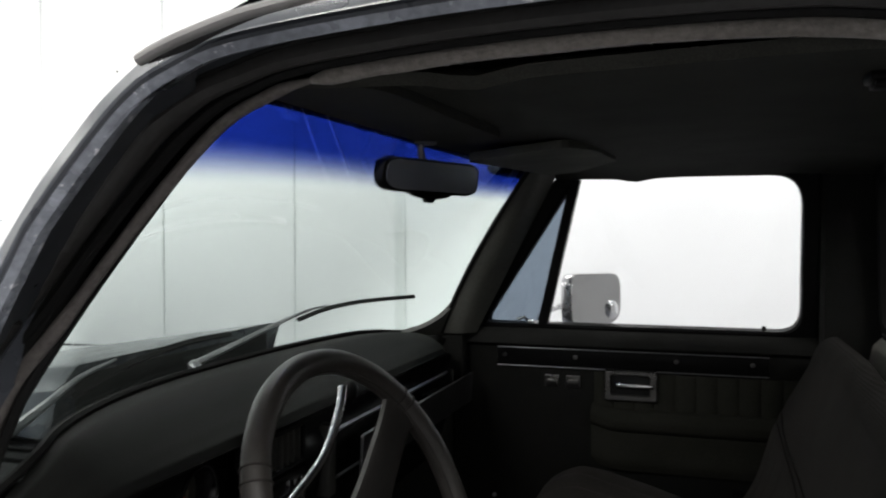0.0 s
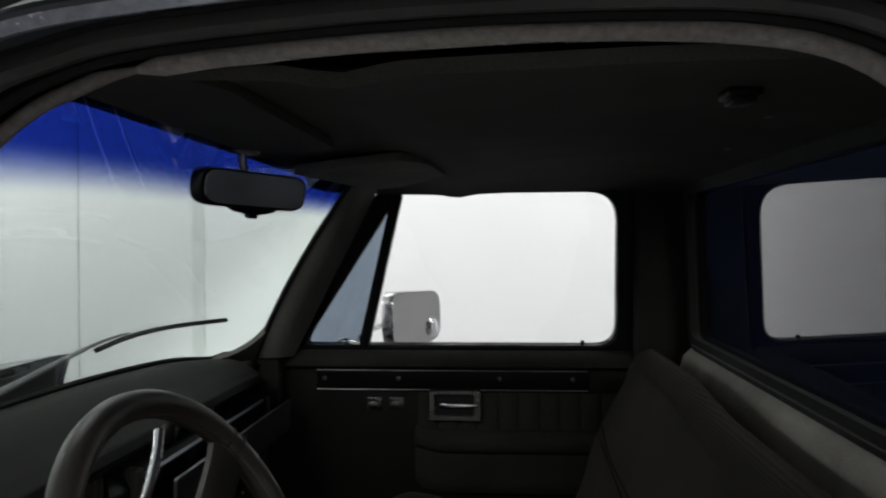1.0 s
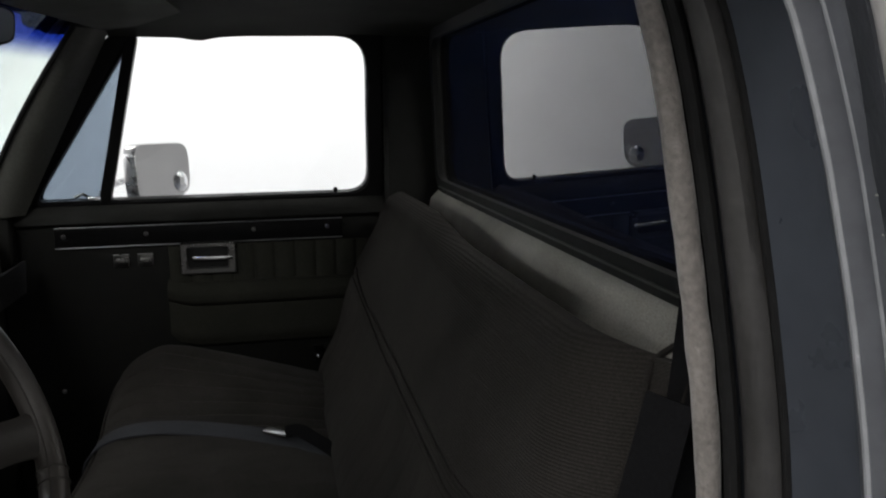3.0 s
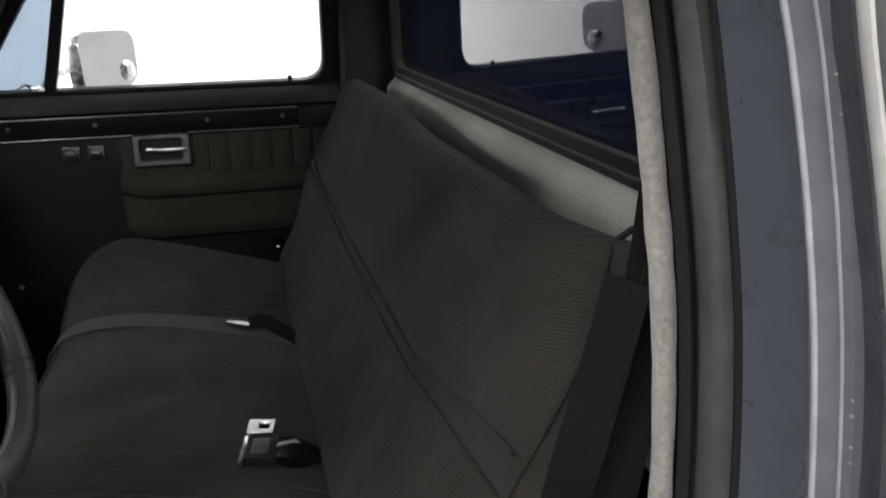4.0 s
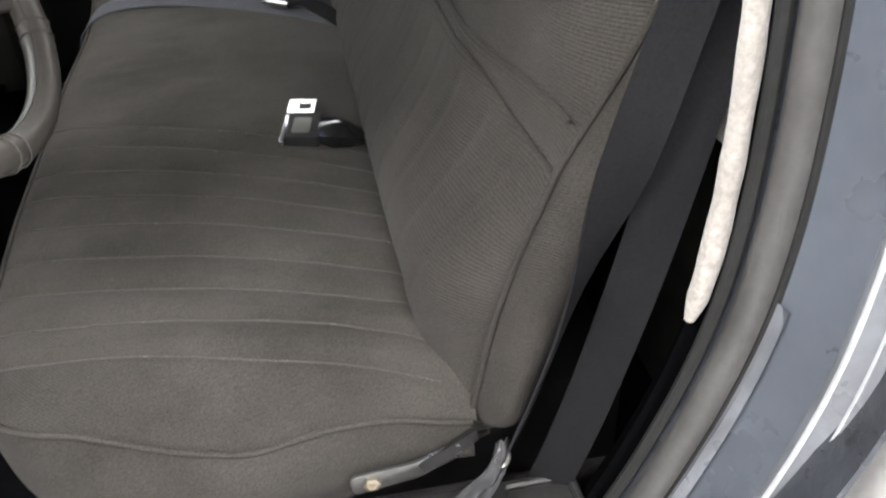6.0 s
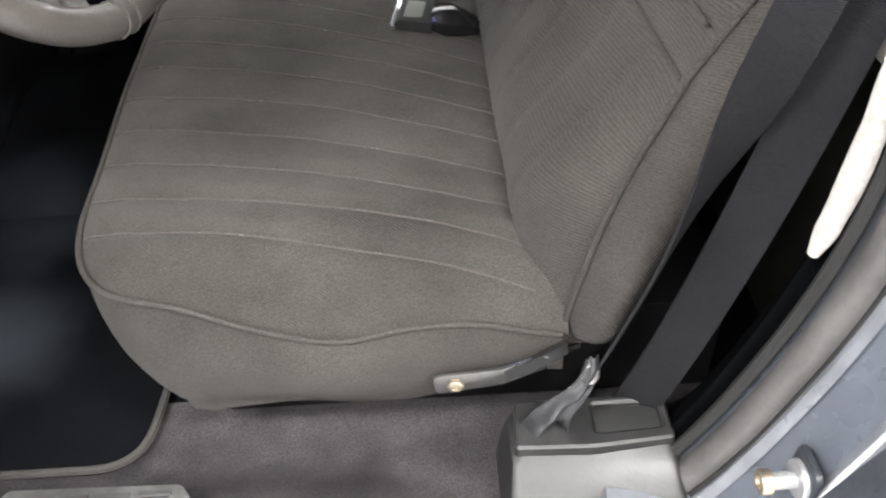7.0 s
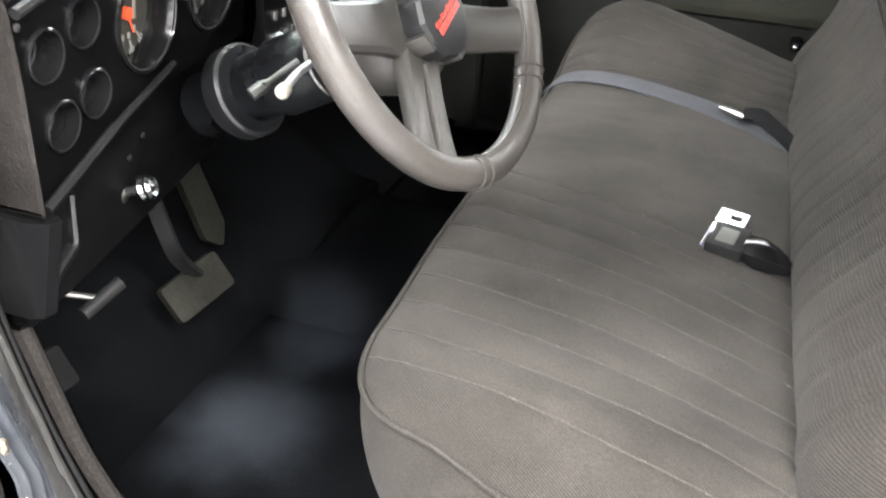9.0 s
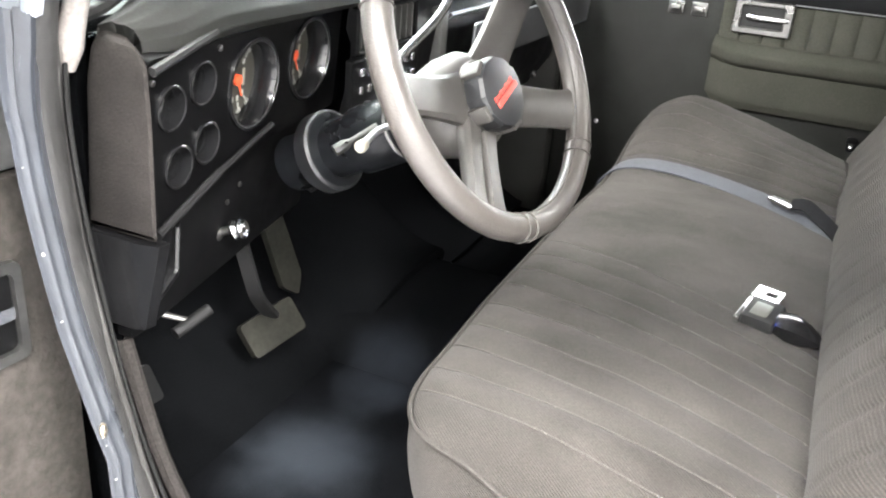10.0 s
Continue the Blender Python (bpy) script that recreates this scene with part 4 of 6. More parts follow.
def cushion_top(x, y):
    """The height of the cushion's upper face."""
    z = 0.722 + 0.020 * (y + 0.6) + 0.100 * ease((y - 0.37) / 0.28)
    z += 0.012 * math.sin(math.pi * max(0, min(1, (x + 0.35) / 0.45)))
    if y < -0.58:
        k = ((-0.58 - y) / 0.108) ** 1.9
        z += (edge_height(x) - z) * min(1, k)
    z += ease((y - 0.45) / 0.2) * (0.036 - 0.095 * max(0.0, min(1.0, (x + 0.25) / 0.37)))      # lower towards the back beside the passenger door, shaped to fit the camera's view
    if y > 0.60:
        z -= 0.10 * ((y - 0.60) / 0.12) ** 2
    return z


SEAMS = [(-0.581, -0.655, 1.0), (-0.523, -0.618, 1.0), (-0.459, -0.574, 1.0), (-0.393, -0.519, 1.0), (-0.320, -0.458, 0.9), (-0.25, -0.405, 0.8), (-0.185, -0.352, 0.7),
         (-0.12, -0.30, 0.5), (-0.055, -0.25, 0.4)] + [(0.425 + 0.036 * k, 0.372 + 0.036 * k, 0.5) for k in range(6)]      # y at the front, y at the back, depth


def seam_y(s, x):
    k = (x + 0.35) / 0.465
    return s[0] + (s[1] - s[0]) * (0.75 * k + 0.25 * k * k)


def groove(x, y):
    """How deep the stitched seams draw the cloth in."""
    deep = 0.0
    for s in SEAMS:
        g = y - seam_y(s, x)
        if abs(g) < 0.05:
            deep = max(deep, s[2] * (0.0026 * math.exp(-(g / 0.0045) ** 2) + 0.0050 * math.exp(-(g / (0.023 if g < 0 else 0.013)) ** 2)))
    return deep


def rounding(y):
    return min(1.0, max(0.0, (-0.50 - y) / 0.188, (y - 0.50) / 0.217))


def front_x(y):
    r = rounding(y)
    return -0.366 - 0.008 * ease((y + 0.5) / 0.25) * ease((0.35 - y) / 0.25) + (0.11 if y < 0 else 0.15) * (1 - math.sqrt(max(0.0, 1 - r * r)))


def roll_depth(y):
    return 0.05 + 0.08 * ease((y - 0.38) / 0.20)


def roll_drop(y):
    return 0.028 * (1 - rounding(y) ** 2) if y < 0 else 0.028 + 0.05 * ease((y - 0.38) / 0.20) * (1 - 0.5 * rounding(y) ** 2)


def dip(x, y):
    """The cushion falls away into the crease under the backrest."""
    return 0.045 * ease((x - 0.098) / 0.07) * ease((y + 0.66) / 0.08)


def seat_z(x, y):
    """The height of the cushion with its rolled front edge, pleats and creases."""
    xf, d = front_x(y), roll_depth(y)
    a = math.acos(max(0.0, min(1.0, 1 - (x - xf) / d)))
    k = max(0.0, min(1.0, (x - xf) / 0.03))
    z = cushion_top(x, y) - roll_drop(y) * (1 - math.sin(a)) - groove(x, y) * k - dip(x, y)
    return z + (0.002 * noise.noise(Vector((x * 9, y * 9, 1.7))) + 0.0011 * noise.noise(Vector((x * 24, y * 31, 5.2)))) * k


def cushion(u, v):
    """u runs from the front edge to the back, v across the cab."""
    y = -0.688 + v * 1.405
    xf = front_x(y)
    if u < 0.16:
        x = xf + roll_depth(y) * (1 - math.cos(u / 0.16 * math.pi / 2))
    else:
        x = xf + roll_depth(y) + (u - 0.16) / 0.84 * (0.206 - 0.045 * ease((-0.62 - y) / 0.06) - roll_depth(y) - xf)
    return (x, y, seat_z(x, y))


seat = thing("bench_seat", (0.05, 0, 0.45), "worn taupe tweed cloth bench seat with stitched pleats", "seat")
cu = part("cushion", sheet(cushion, 84, 600, 0.02), M_CLOTH, seat, "pleated tweed seat cushion", angle=70)
for s in SEAMS:
    x0, x1 = front_x(s[0]) + 0.004, 0.128
    pts = []
    for k in range(61):
        x = x0 + (x1 - x0) * k / 60
        y = seam_y(s, x)
        pts.append((x, y, seat_z(x, y) + 0.0013 + 0.0005 * noise.noise(Vector((x * 120, s[0] * 50, 2.0)))))
    part("stitching", tube(pts, 0.0006 + 0.0005 * s[2], 5), M_THREAD, cu, "pale stitched seam")

# the line where the top meets the sides: passenger side, front, driver's side
EDGE = [(0.16 - 0.042 * k, 0.717) for k in range(9)] + [(front_x(0.717 - 0.217 * k / 10), 0.717 - 0.217 * k / 10) for k in range(0, 11)]
EDGE += [(front_x(0.50 - 1.00 * k / 30), 0.50 - 1.00 * k / 30) for k in range(1, 30)] + [(front_x(-0.50 - 0.1879 * math.sin(k / 14 * math.pi / 2)), -0.50 - 0.1879 * math.sin(k / 14 * math.pi / 2)) for k in range(15)]
EDGE += [(-0.256 + 0.0195 * k, -0.688) for k in range(1, 22)]
EDGE = [(x, y, cushion_top(x, y) - roll_drop(y) if abs(y) > 0.68 or x < -0.2 else cushion_top(x, y)) for x, y in EDGE]
rings, PIPE = [], []
for i, (x, y, z) in enumerate(EDGE):
    a, b = Vector(EDGE[max(0, i - 2)]), Vector(EDGE[min(len(EDGE) - 1, i + 2)])
    t = Vector((b.x - a.x, b.y - a.y)).normalized()
    n = Vector((t.y, -t.x))
    side = ease((x + 0.36) / 0.12) if y < -0.5 else 0.0
    zb = 0.505 + 0.026 * side + 0.045 * ease((x - 0.0) / 0.12) * side + 0.004 * math.sin(x * 30)
    tuck = 0.075 * (1 - side) + 0.010
    PIPE.append(Vector((x + n.x * 0.0035, y + n.y * 0.0035, z + 0.003)))
    ring = []
    for j in range(13):
        f = j / 12
        d = (0.006 + 0.014 * side + 0.016 * (1 - side) * ease((y + 0.55) / 0.2) * ease((0.45 - y) / 0.2)) * math.sin(math.pi * min(1, f * 1.1)) ** 0.8 - tuck * f ** 2.2 + 0.003 * noise.noise(Vector((i * 0.28, f * 2.2, 4.0)))
        ring.append((x + n.x * (d + 0.001), y + n.y * (d + 0.001), z + (zb - z) * f))
    rings.append(ring)
PIPE.append(Vector((EDGE[-1][0], EDGE[-1][1] - 0.003, EDGE[-1][2] + 0.003)))
part("side_bolster", loft(rings, False), M_CLOTH2, seat, "plain taupe cloth cushion side", angle=70)
part("piping", tube(PIPE, 0.0036, 8), M_PIPING, seat, "corded cloth piping")


def back_x(z, y):
    """The backrest's face: how far back it lies at a height."""
    t = (z - 0.66) / 0.56
    x = 0.118 + 0.012 * math.sin(t * 3.1) + 0.185 * max(0, t) ** 1.35
    x -= 0.014 * math.exp(-((z - 0.80) / 0.08) ** 2)
    x += 0.05 * ease((-0.38 - y) / 0.28) * math.exp(-((z - 0.92) / 0.12) ** 2)
    x -= 0.027 * math.exp(-((z - 0.755) / 0.075) ** 2)
    return x - 0.034 * math.exp(-((z - 0.98) / 0.15) ** 2) * ease((y - 0.30) / 0.40)


def foot(y):
    """Where the backrest's face begins to curl under: lower at the driver's corner."""
    return 0.752 - 0.070 * ease((-0.54 - y) / 0.12)


def face_x(z, y):
    f = foot(y)
    if z >= f:
        return back_x(z, y)
    d = min(0.085, f - z)
    return back_x(max(z, 0.735), y) + 0.09 * (1 - math.sqrt(1 - (d / 0.09) ** 2))


def pipe_x(z):
    """The piping along the driver's side of the backrest."""
    return between(z, [(0.60, 0.156), (0.648, 0.161), (0.758, 0.183), (0.832, 0.205), (0.93, 0.244), (0.96, 0.261), (0.99, 0.279), (1.033, 0.304), (1.073, 0.322), (1.113, 0.335), (1.18, 0.350), (1.22, 0.358)])


def band_z(y):
    """The upper seam of the cross band."""
    return 0.966 + 0.076 * ease((y - 0.25) / 0.55) ** 1.5


def band_low(y):
    """The lower seam of the cross band."""
    return 0.946 + 0.06 * ease((y - 0.2) / 0.5) ** 1.5 - 0.030 * ease((-0.42 - y) / 0.2)


def side_rim(y):
    return 0.028 if y < 0 else 0.045


def backrest(u, v):
    y = -0.672 + v * 1.417
    ed = min(v, 1 - v) * 1.417
    rim = max(0.0, 1 - ed / 0.10) * (1.0 if y < 0 else 0.6)
    top = 1.212 - 0.018 * ease((0.3 - y) / 0.4) - (0.018 if y < 0 else 0.035) * (max(0, 1 - ed / 0.10)) ** 2.2
    if u < 0.70:
        t = u / 0.70
        low = foot(y) - 0.084
        z = low + (top - 0.045 - low) * t
        x = face_x(z, y)
        x = x + (pipe_x(z) - x) * rim ** 2.4 if y < 0 else x + side_rim(y) * rim ** 2.4
        bz = band_z(y)
        lz = band_low(y)
        x += 0.006 * math.exp(-((z - bz) / 0.006) ** 2) + 0.006 * math.exp(-((z - lz) / 0.006) ** 2)
        if z < lz - 0.005 and ed > 0.05:
            x += 0.0035 * math.exp(-((((y + 0.7) % 0.075) - 0.0375) / 0.006) ** 2) * min(1, (lz - 0.005 - z) / 0.03)
        return (x, y, z)
    t = (u - 0.70) / 0.30
    a = t * math.pi
    xe = back_x(top - 0.045, y)
    xe = xe + (pipe_x(top - 0.045) - xe) * rim ** 2.4 if y < 0 else xe + side_rim(y) * rim ** 2.4
    return (xe + 0.05 * (1 - math.cos(a)) * 0.9, y, top - 0.045 + 0.045 * math.sin(a) - (0.20 * max(0, t - 0.5)))


bk = part("backrest", sheet(backrest, 110, 200, 0.03), M_CLOTHBACK, seat, "tweed backrest with a stitched cross band", angle=60)
for seam in (band_z, band_low):
    pts = [(back_x(seam(y), y) + 0.002, y, seam(y)) for y in [-0.655 + 1.33 * k / 60 for k in range(61)]]
    part("seam_cord", tube(pts, 0.0024, 6), M_CLOTH2, bk, "corded seam")
edge_pipe = [Vector((0.178, -0.668, 0.590)), Vector((0.164, -0.675, 0.593))] + [Vector((pipe_x(z) - 0.002, -0.6765, z)) for z in [0.61 + 0.04 * k for k in range(14)]] + [Vector((0.348, -0.670, 1.180)), Vector((0.378, -0.655, 1.188))]
part("piping", tube(smooth_line(edge_pipe, 0.02), 0.0036, 7), M_CLOTH2, bk, "corded piping along the side")


def back_side(u, v):
    """The side of the backrest, bulging, rounded under at its foot and turning in behind the belt."""
    z = 0.594 + u * 0.590
    x0 = pipe_x(z) - 0.001
    x1 = 0.205 + (z - 0.60) * 0.30
    t = min(1.0, v / 0.7)
    bulge = 0.040 * math.sin(math.pi * min(1, 0.84 * t)) * min(1, (u + 0.02) * 9) ** 0.5
    y = -0.6715 - bulge + 0.035 * max(0, 1 - u * 11) ** 2 + 0.002 * noise.noise(Vector((u * 9, v * 4, 6.0)))
    x = x0 + (x1 - x0) * t
    if v > 0.7:
        k = (v - 0.7) / 0.3
        x, y, z = x1 + 0.035 * k, y + 0.16 * k ** 1.4, z - 0.16 * k * ease((u - 0.5) / 0.5)
    return (x, y, z)


part("side_panel", sheet(back_side, 60, 24, -0.012), M_CLOTH2, seat, "plain taupe cloth backrest side")
part("seat_base", box(-0.25, 0.36, -0.62, 0.66, 0.442, 0.60, 0.01), M_BLACK, seat, "black steel seat base")

# ---------------------------------------------------------------- seat belts
belt = thing("lap_belt_passenger", (0.05, 0.40, 0.74), "slate grey lap belt laid across the bench with a chrome tongue", "seat belt", "seat belts")
bp = [(-0.388, 0.412, 0.66), (-0.384, 0.412, 0.705), (-0.352, 0.413, cushion_top(-0.33, 0.413) - 0.010)] + [(x, y, cushion_top(x, y) + 0.004) for x, y in ((-0.30, 0.413), (-0.217, 0.405), (-0.10, 0.365), (0.0, 0.315), (0.06, 0.28), (0.105, 0.25))] + [(0.138, 0.235, 0.735)]
part("webbing", ribbon(smooth_line(bp, 0.015), 0.046, 0.003, (0.25, 1, 0.25)), M_WEBBING2, belt, "slate grey webbing")
mt = frame_of((0.0, 0.315, cushion_top(0, 0.315) + 0.014), (0.80, -0.55, -0.05), (0.55, 0.80, 0.1))
part("tongue", plate(rounded(rect(-0.028, 0.028, -0.013, 0.013), 0.004), 0.006, mt, 0.002), M_CHROME, belt, "chrome tongue plate")
part("loop_fold", ribbon(smooth_line([mt @ Vector(p) for p in ((0.02, 0, 0.006), (0.05, 0.004, 0.016), (0.085, 0.0, 0.008), (0.12, -0.006, 0.0), (0.15, -0.01, -0.012))], 0.01), 0.026, 0.003, (0.3, 1, 0.9)), M_WEBBING, belt, "folded dark webbing end")

buckle = thing("belt_buckle", (0.03, -0.13, 0.74), "chrome and black seat belt buckle lying on the cushion", "belt buckle", "seat belts")
mb = frame_of((0.019, -0.145, cushion_top(0.0, -0.145) + 0.010), (0.97, -0.20, -0.02), (0.20, 0.97, 0.10)) @ Matrix.Diagonal((0.72, 0.72, 0.9, 1))
part("tongue_plate", plate(rounded(rect(-0.034, 0.026, 0.002, 0.054), 0.004), 0.006, mb, 0.0015, rounded(rect(-0.008, 0.014, 0.018, 0.040), 0.003)), M_CHROME, buckle, "chrome tongue plate with a slot")
part("case", plate(rounded(rect(-0.022, 0.046, -0.098, -0.010), 0.008), 0.020, mb @ Matrix.Translation((0, 0, -0.008)), 0.004), M_GREYPLASTIC, buckle, "worn dark grey buckle case")
part("button", plate(rounded(rect(-0.010, 0.026, -0.084, -0.030), 0.006), 0.003, mb @ Matrix.Translation((0, 0, 0.010)), 0.001), M_BUTTON, buckle, "pale grey release button")
part("bar", plate(rounded(rect(-0.032, -0.021, -0.110, -0.014), 0.003), 0.016, mb @ Matrix.Translation((0, 0, -0.006)), 0.002), M_CHROME, buckle, "chrome end bar")
part("boot", loft([[mb @ Vector((x, -0.055 - 0.25 * (x - 0.04) + s * w * 1.5, z * h)) for s, z in ((-1, -0.5), (1, -0.5), (1, 0.6), (0.4, 1), (-0.4, 1), (-1, 0.6))] for x, w, h in ((0.042, 0.023, 0.012), (0.075, 0.024, 0.020), (0.105, 0.018, 0.018), (0.135, 0.008, 0.006))]), M_GLOSS, buckle, "glossy black boot")
part("strap_stub", ribbon([mb @ Vector((0.11, -0.035, -0.004)), mb @ Vector((0.14, -0.055, -0.02))], 0.02, 0.003, (0.3, 1, 0)), M_WEBBING, buckle)

anchor = thing("belt_anchor", (0.04, -0.69, 0.55), "steel belt anchor strap bolted beside the seat cushion", "belt anchor", "seat belts")
am = frame_of((0.039, -0.718, 0.604), (1, 0.02, 0.10), (-0.10, 0, 1))
part("strap", plate(rounded([(-0.022, -0.014), (0.05, -0.012), (0.10, 0.006), (0.10, 0.026), (0.05, 0.012), (-0.022, 0.014)], 0.008), 0.004, am, 0.001), M_STEEL, anchor, "steel anchor strap")
part("bolt", lathe([(0.013, 0), (0.013, 0.003), (0.0095, 0.004), (0.0095, 0.010), (0.006, 0.011), (0.005, 0.008), (0.0, 0.008)], 6, axis((0.039, -0.7165, 0.604), (0, -1, 0))), M_BRASS, anchor, "yellowed hex bolt")
part("sleeve", ribbon(smooth_line([(0.092, -0.719, 0.612), (0.115, -0.720, 0.624), (0.135, -0.716, 0.634), (0.155, -0.706, 0.634)], 0.01), 0.013, 0.008, (0.1, 0.3, 1)), M_GREYPLASTIC, anchor, "grey vinyl sleeve")
part("ring", tube([Vector((0.178, -0.730, 0.618)) + Vector((0.007 * math.cos(a), 0.003 * math.sin(a), 0.011 * math.sin(a))) for a in [2 * math.pi * k / 16 for k in range(16)]], 0.003, 6, True), M_STEEL, anchor, "steel ring")

shoulder = thing("shoulder_belt", (0.26, -0.72, 0.50), "dark grey shoulder belt hanging beside the rear pillar", "seat belt", "seat belts")
part("webbing", ribbon(smooth_line([(0.236, -0.700, 0.505), (0.270, -0.708, 0.63), (0.308, -0.714, 0.80), (0.340, -0.716, 0.97), (0.368, -0.714, 1.14), (0.385, -0.71, 1.28)], 0.03), 0.050, 0.003, (0.85, -0.35, -0.3)), M_WEBBING, shoulder, "wide dark webbing")
run = smooth_line([(0.196, -0.712, 0.618), (0.226, -0.716, 0.72), (0.268, -0.720, 0.88), (0.312, -0.720, 1.04), (0.345, -0.716, 1.16)], 0.03)
twist = [Vector((0.19, 0.56, -0.69)).lerp(Vector((0.55, -0.80, -0.20)), ease((p.z - 0.74) / 0.42)) for p in run]
part("lower_webbing", ribbon(run, 0.046, 0.003, twist), M_WEBBING, shoulder, "second run of webbing with a twist")


def crumple(u, v):
    """The vinyl-sleeved strap end, creased lengthwise and pushed together."""
    a = Vector((0.173, -0.728, 0.638)).lerp(Vector((0.110, -0.733, 0.530)), u)
    b = Vector((0.187, -0.722, 0.636)).lerp(Vector((0.160, -0.738, 0.530)), u)
    p = a.lerp(b, v)
    fold = 0.006 * math.sin(v * 7.5 + 2.2 * u) * (0.4 + u) + 0.007 * noise.noise(Vector((u * 4.5, v * 2.6, 8.0)))
    return (p.x + 0.006 * math.sin(u * 6), p.y + fold - 0.008 * math.sin(u * 3.1), p.z + 0.004 * noise.noise(Vector((u * 5, v * 4, 2.0))))


part("folded_end", sheet(crumple, 22, 14, 0.002), M_SLEEVE, shoulder, "grey crumpled webbing sleeve", angle=30)

cover = thing("retractor_cover", (0.19, -0.74, 0.447), "scratched grey plastic belt retractor cover on the floor", "belt cover", "seat belts")
rings = []
for z, x0, x1, y0, y1 in ((0.444, 0.084, 0.286, -0.842, -0.690), (0.470, 0.088, 0.284, -0.822, -0.691), (0.500, 0.094, 0.279, -0.788, -0.692), (0.512, 0.096, 0.276, -0.768, -0.694), (0.518, 0.106, 0.271, -0.755, -0.698), (0.522, 0.112, 0.266, -0.748, -0.702)):
    rings.append([(p.x + 0.0015 * noise.noise(Vector((p.x * 20, z * 30, 1.0))), p.y + 0.004 * noise.noise(Vector((p.x * 16, z * 26, 7.0))), z) for p in rounded(rect(x0, x1, y0, y1), 0.012, 4)])
part("shell", loft(rings), M_COVER, cover, "scratched grey plastic shell", angle=25)
part("rim", plate(rounded([(0.100, -0.757), (0.185, -0.760), (0.274, -0.753), (0.272, -0.694), (0.104, -0.694)], 0.006, 3), 0.021, Matrix.Translation((0, 0, 0.511)), 0.003, rounded([(0.188, -0.742), (0.220, -0.741), (0.264, -0.738), (0.262, -0.704), (0.190, -0.704)], 0.005, 3)), M_COVER, cover, "raised rim round the slot")
# black plate in place of the slot's shaded inside
part("slot", box(0.190, 0.264, -0.741, -0.704, 0.5225, 0.5245, 0.0005), M_BLACKRUBBER, cover, "black plate for the shade in the webbing slot")

striker = thing("door_striker", (0.355, -0.855, 0.60), "bright zinc door striker bolt on the rear jamb", "striker")
sx = (-1.0, -0.04, 0.03)
part("washer", lathe([(0.012, -0.006), (0.0195, -0.004), (0.0200, 0.000), (0.0185, 0.003), (0.012, 0.004)], 28, axis((0.352, -0.855, 0.602), sx)), M_TRIMLINE, striker, "pale domed washer")
part("shank", lathe([(0.0085, -0.020), (0.0085, 0.030), (0.0, 0.030)], 20, axis((0.352, -0.855, 0.602), sx)), M_BRIGHT, striker, "bright steel shank")
part("head", lathe([(0.0085, 0.026), (0.0125, 0.028), (0.0125, 0.036), (0.0115, 0.038), (0.007, 0.038), (0.006, 0.034), (0.0, 0.034)], 18, axis((0.352, -0.855, 0.602), sx), False), M_BRASS, striker, "yellowed socket head")
part("base_plate", plate(rounded(rect(-0.022, 0.022, -0.030, 0.030), 0.012, 5), 0.006, axis((0.360, -0.855, 0.602), sx), 0.002), M_POST, striker, "blue-grey painted striker plate")

# ---------------------------------------------------------------- floor mat, sill plate
mat = thing("floor_mat", (-0.55, -0.44, 0.44), "black carpet floor mat with a grey bound edge", "floor mat")
mo = rounded([(-0.80, -0.700), (-0.335, -0.700), (-0.325, -0.58), (-0.33, -0.20), (-0.80, -0.17)], [0.04, 0.06, 0.02, 0.05, 0.05], 6)
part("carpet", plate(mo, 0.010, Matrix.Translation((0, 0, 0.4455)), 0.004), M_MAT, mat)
part("binding", tube([(p.x, p.y, 0.4525) for p in mo], 0.0055, 7, True), M_BINDING, mat, "grey bound edge")

plate_ = thing("sill_plate", (-0.36, -0.82, 0.49), "scuffed ribbed aluminium sill plate screwed to the sill", "sill plate")
pm = Matrix.Translation((-0.348, -0.80, 0.5035))
part("base", plate(rounded([(-0.135, -0.055), (0.128, -0.055), (0.116, -0.003), (0.086, 0.038), (-0.102, 0.042), (-0.126, 0.008)], 0.006), 0.007, pm, 0.002), M_ALU, plate_)
for i in range(4):
    for j in range(8):
        # louvred treads, each raised along one edge
        x, y = -0.092 + 0.0445 * i, -0.048 + 0.0102 * j
        rib = bmesh.new()
        lo, hi = [rib.verts.new(pm @ Vector((x + a, y + b, 0.0066))) for a, b in ((0, 0), (0.037, 0), (0.037, 0.0082), (0, 0.0082))], [rib.verts.new(pm @ Vector((x + a, y + b, h))) for a, b, h in ((0.002, 0.0007, 0.0108), (0.035, 0.0007, 0.0108), (0.035, 0.0076, 0.0074), (0.002, 0.0076, 0.0074))]
        for k in range(4):
            rib.faces.new((lo[k], lo[(k + 1) % 4], hi[(k + 1) % 4], hi[k]))
        rib.faces.new(hi)
        part("tread_rib", rib, M_ALU, plate_, smooth=False)
        # black strips draw the shade under the treads' raised edges
        part("slit", box(x + 0.003, x + 0.034, y - 0.0016, y - 0.0002, 0.0060, 0.0074, 0, 1, pm), M_BLACKRUBBER, plate_, "black strip for the shade under a tread", smooth=False)
for x, y in ((-0.103, 0.014), (0.106, -0.010)):
    part("screw", lathe([(0.006, 0.005), (0.006, 0.009), (0.003, 0.0105), (0, 0.0105)], 10, pm @ Matrix.Translation((x, y, 0))), M_BRASS, plate_, "yellowed screw")

# ---------------------------------------------------------------- dashboard
dash = thing("dashboard", (-0.75, 0, 0.80), "dark padded dashboard with round gauges and bright trim", "dashboard")


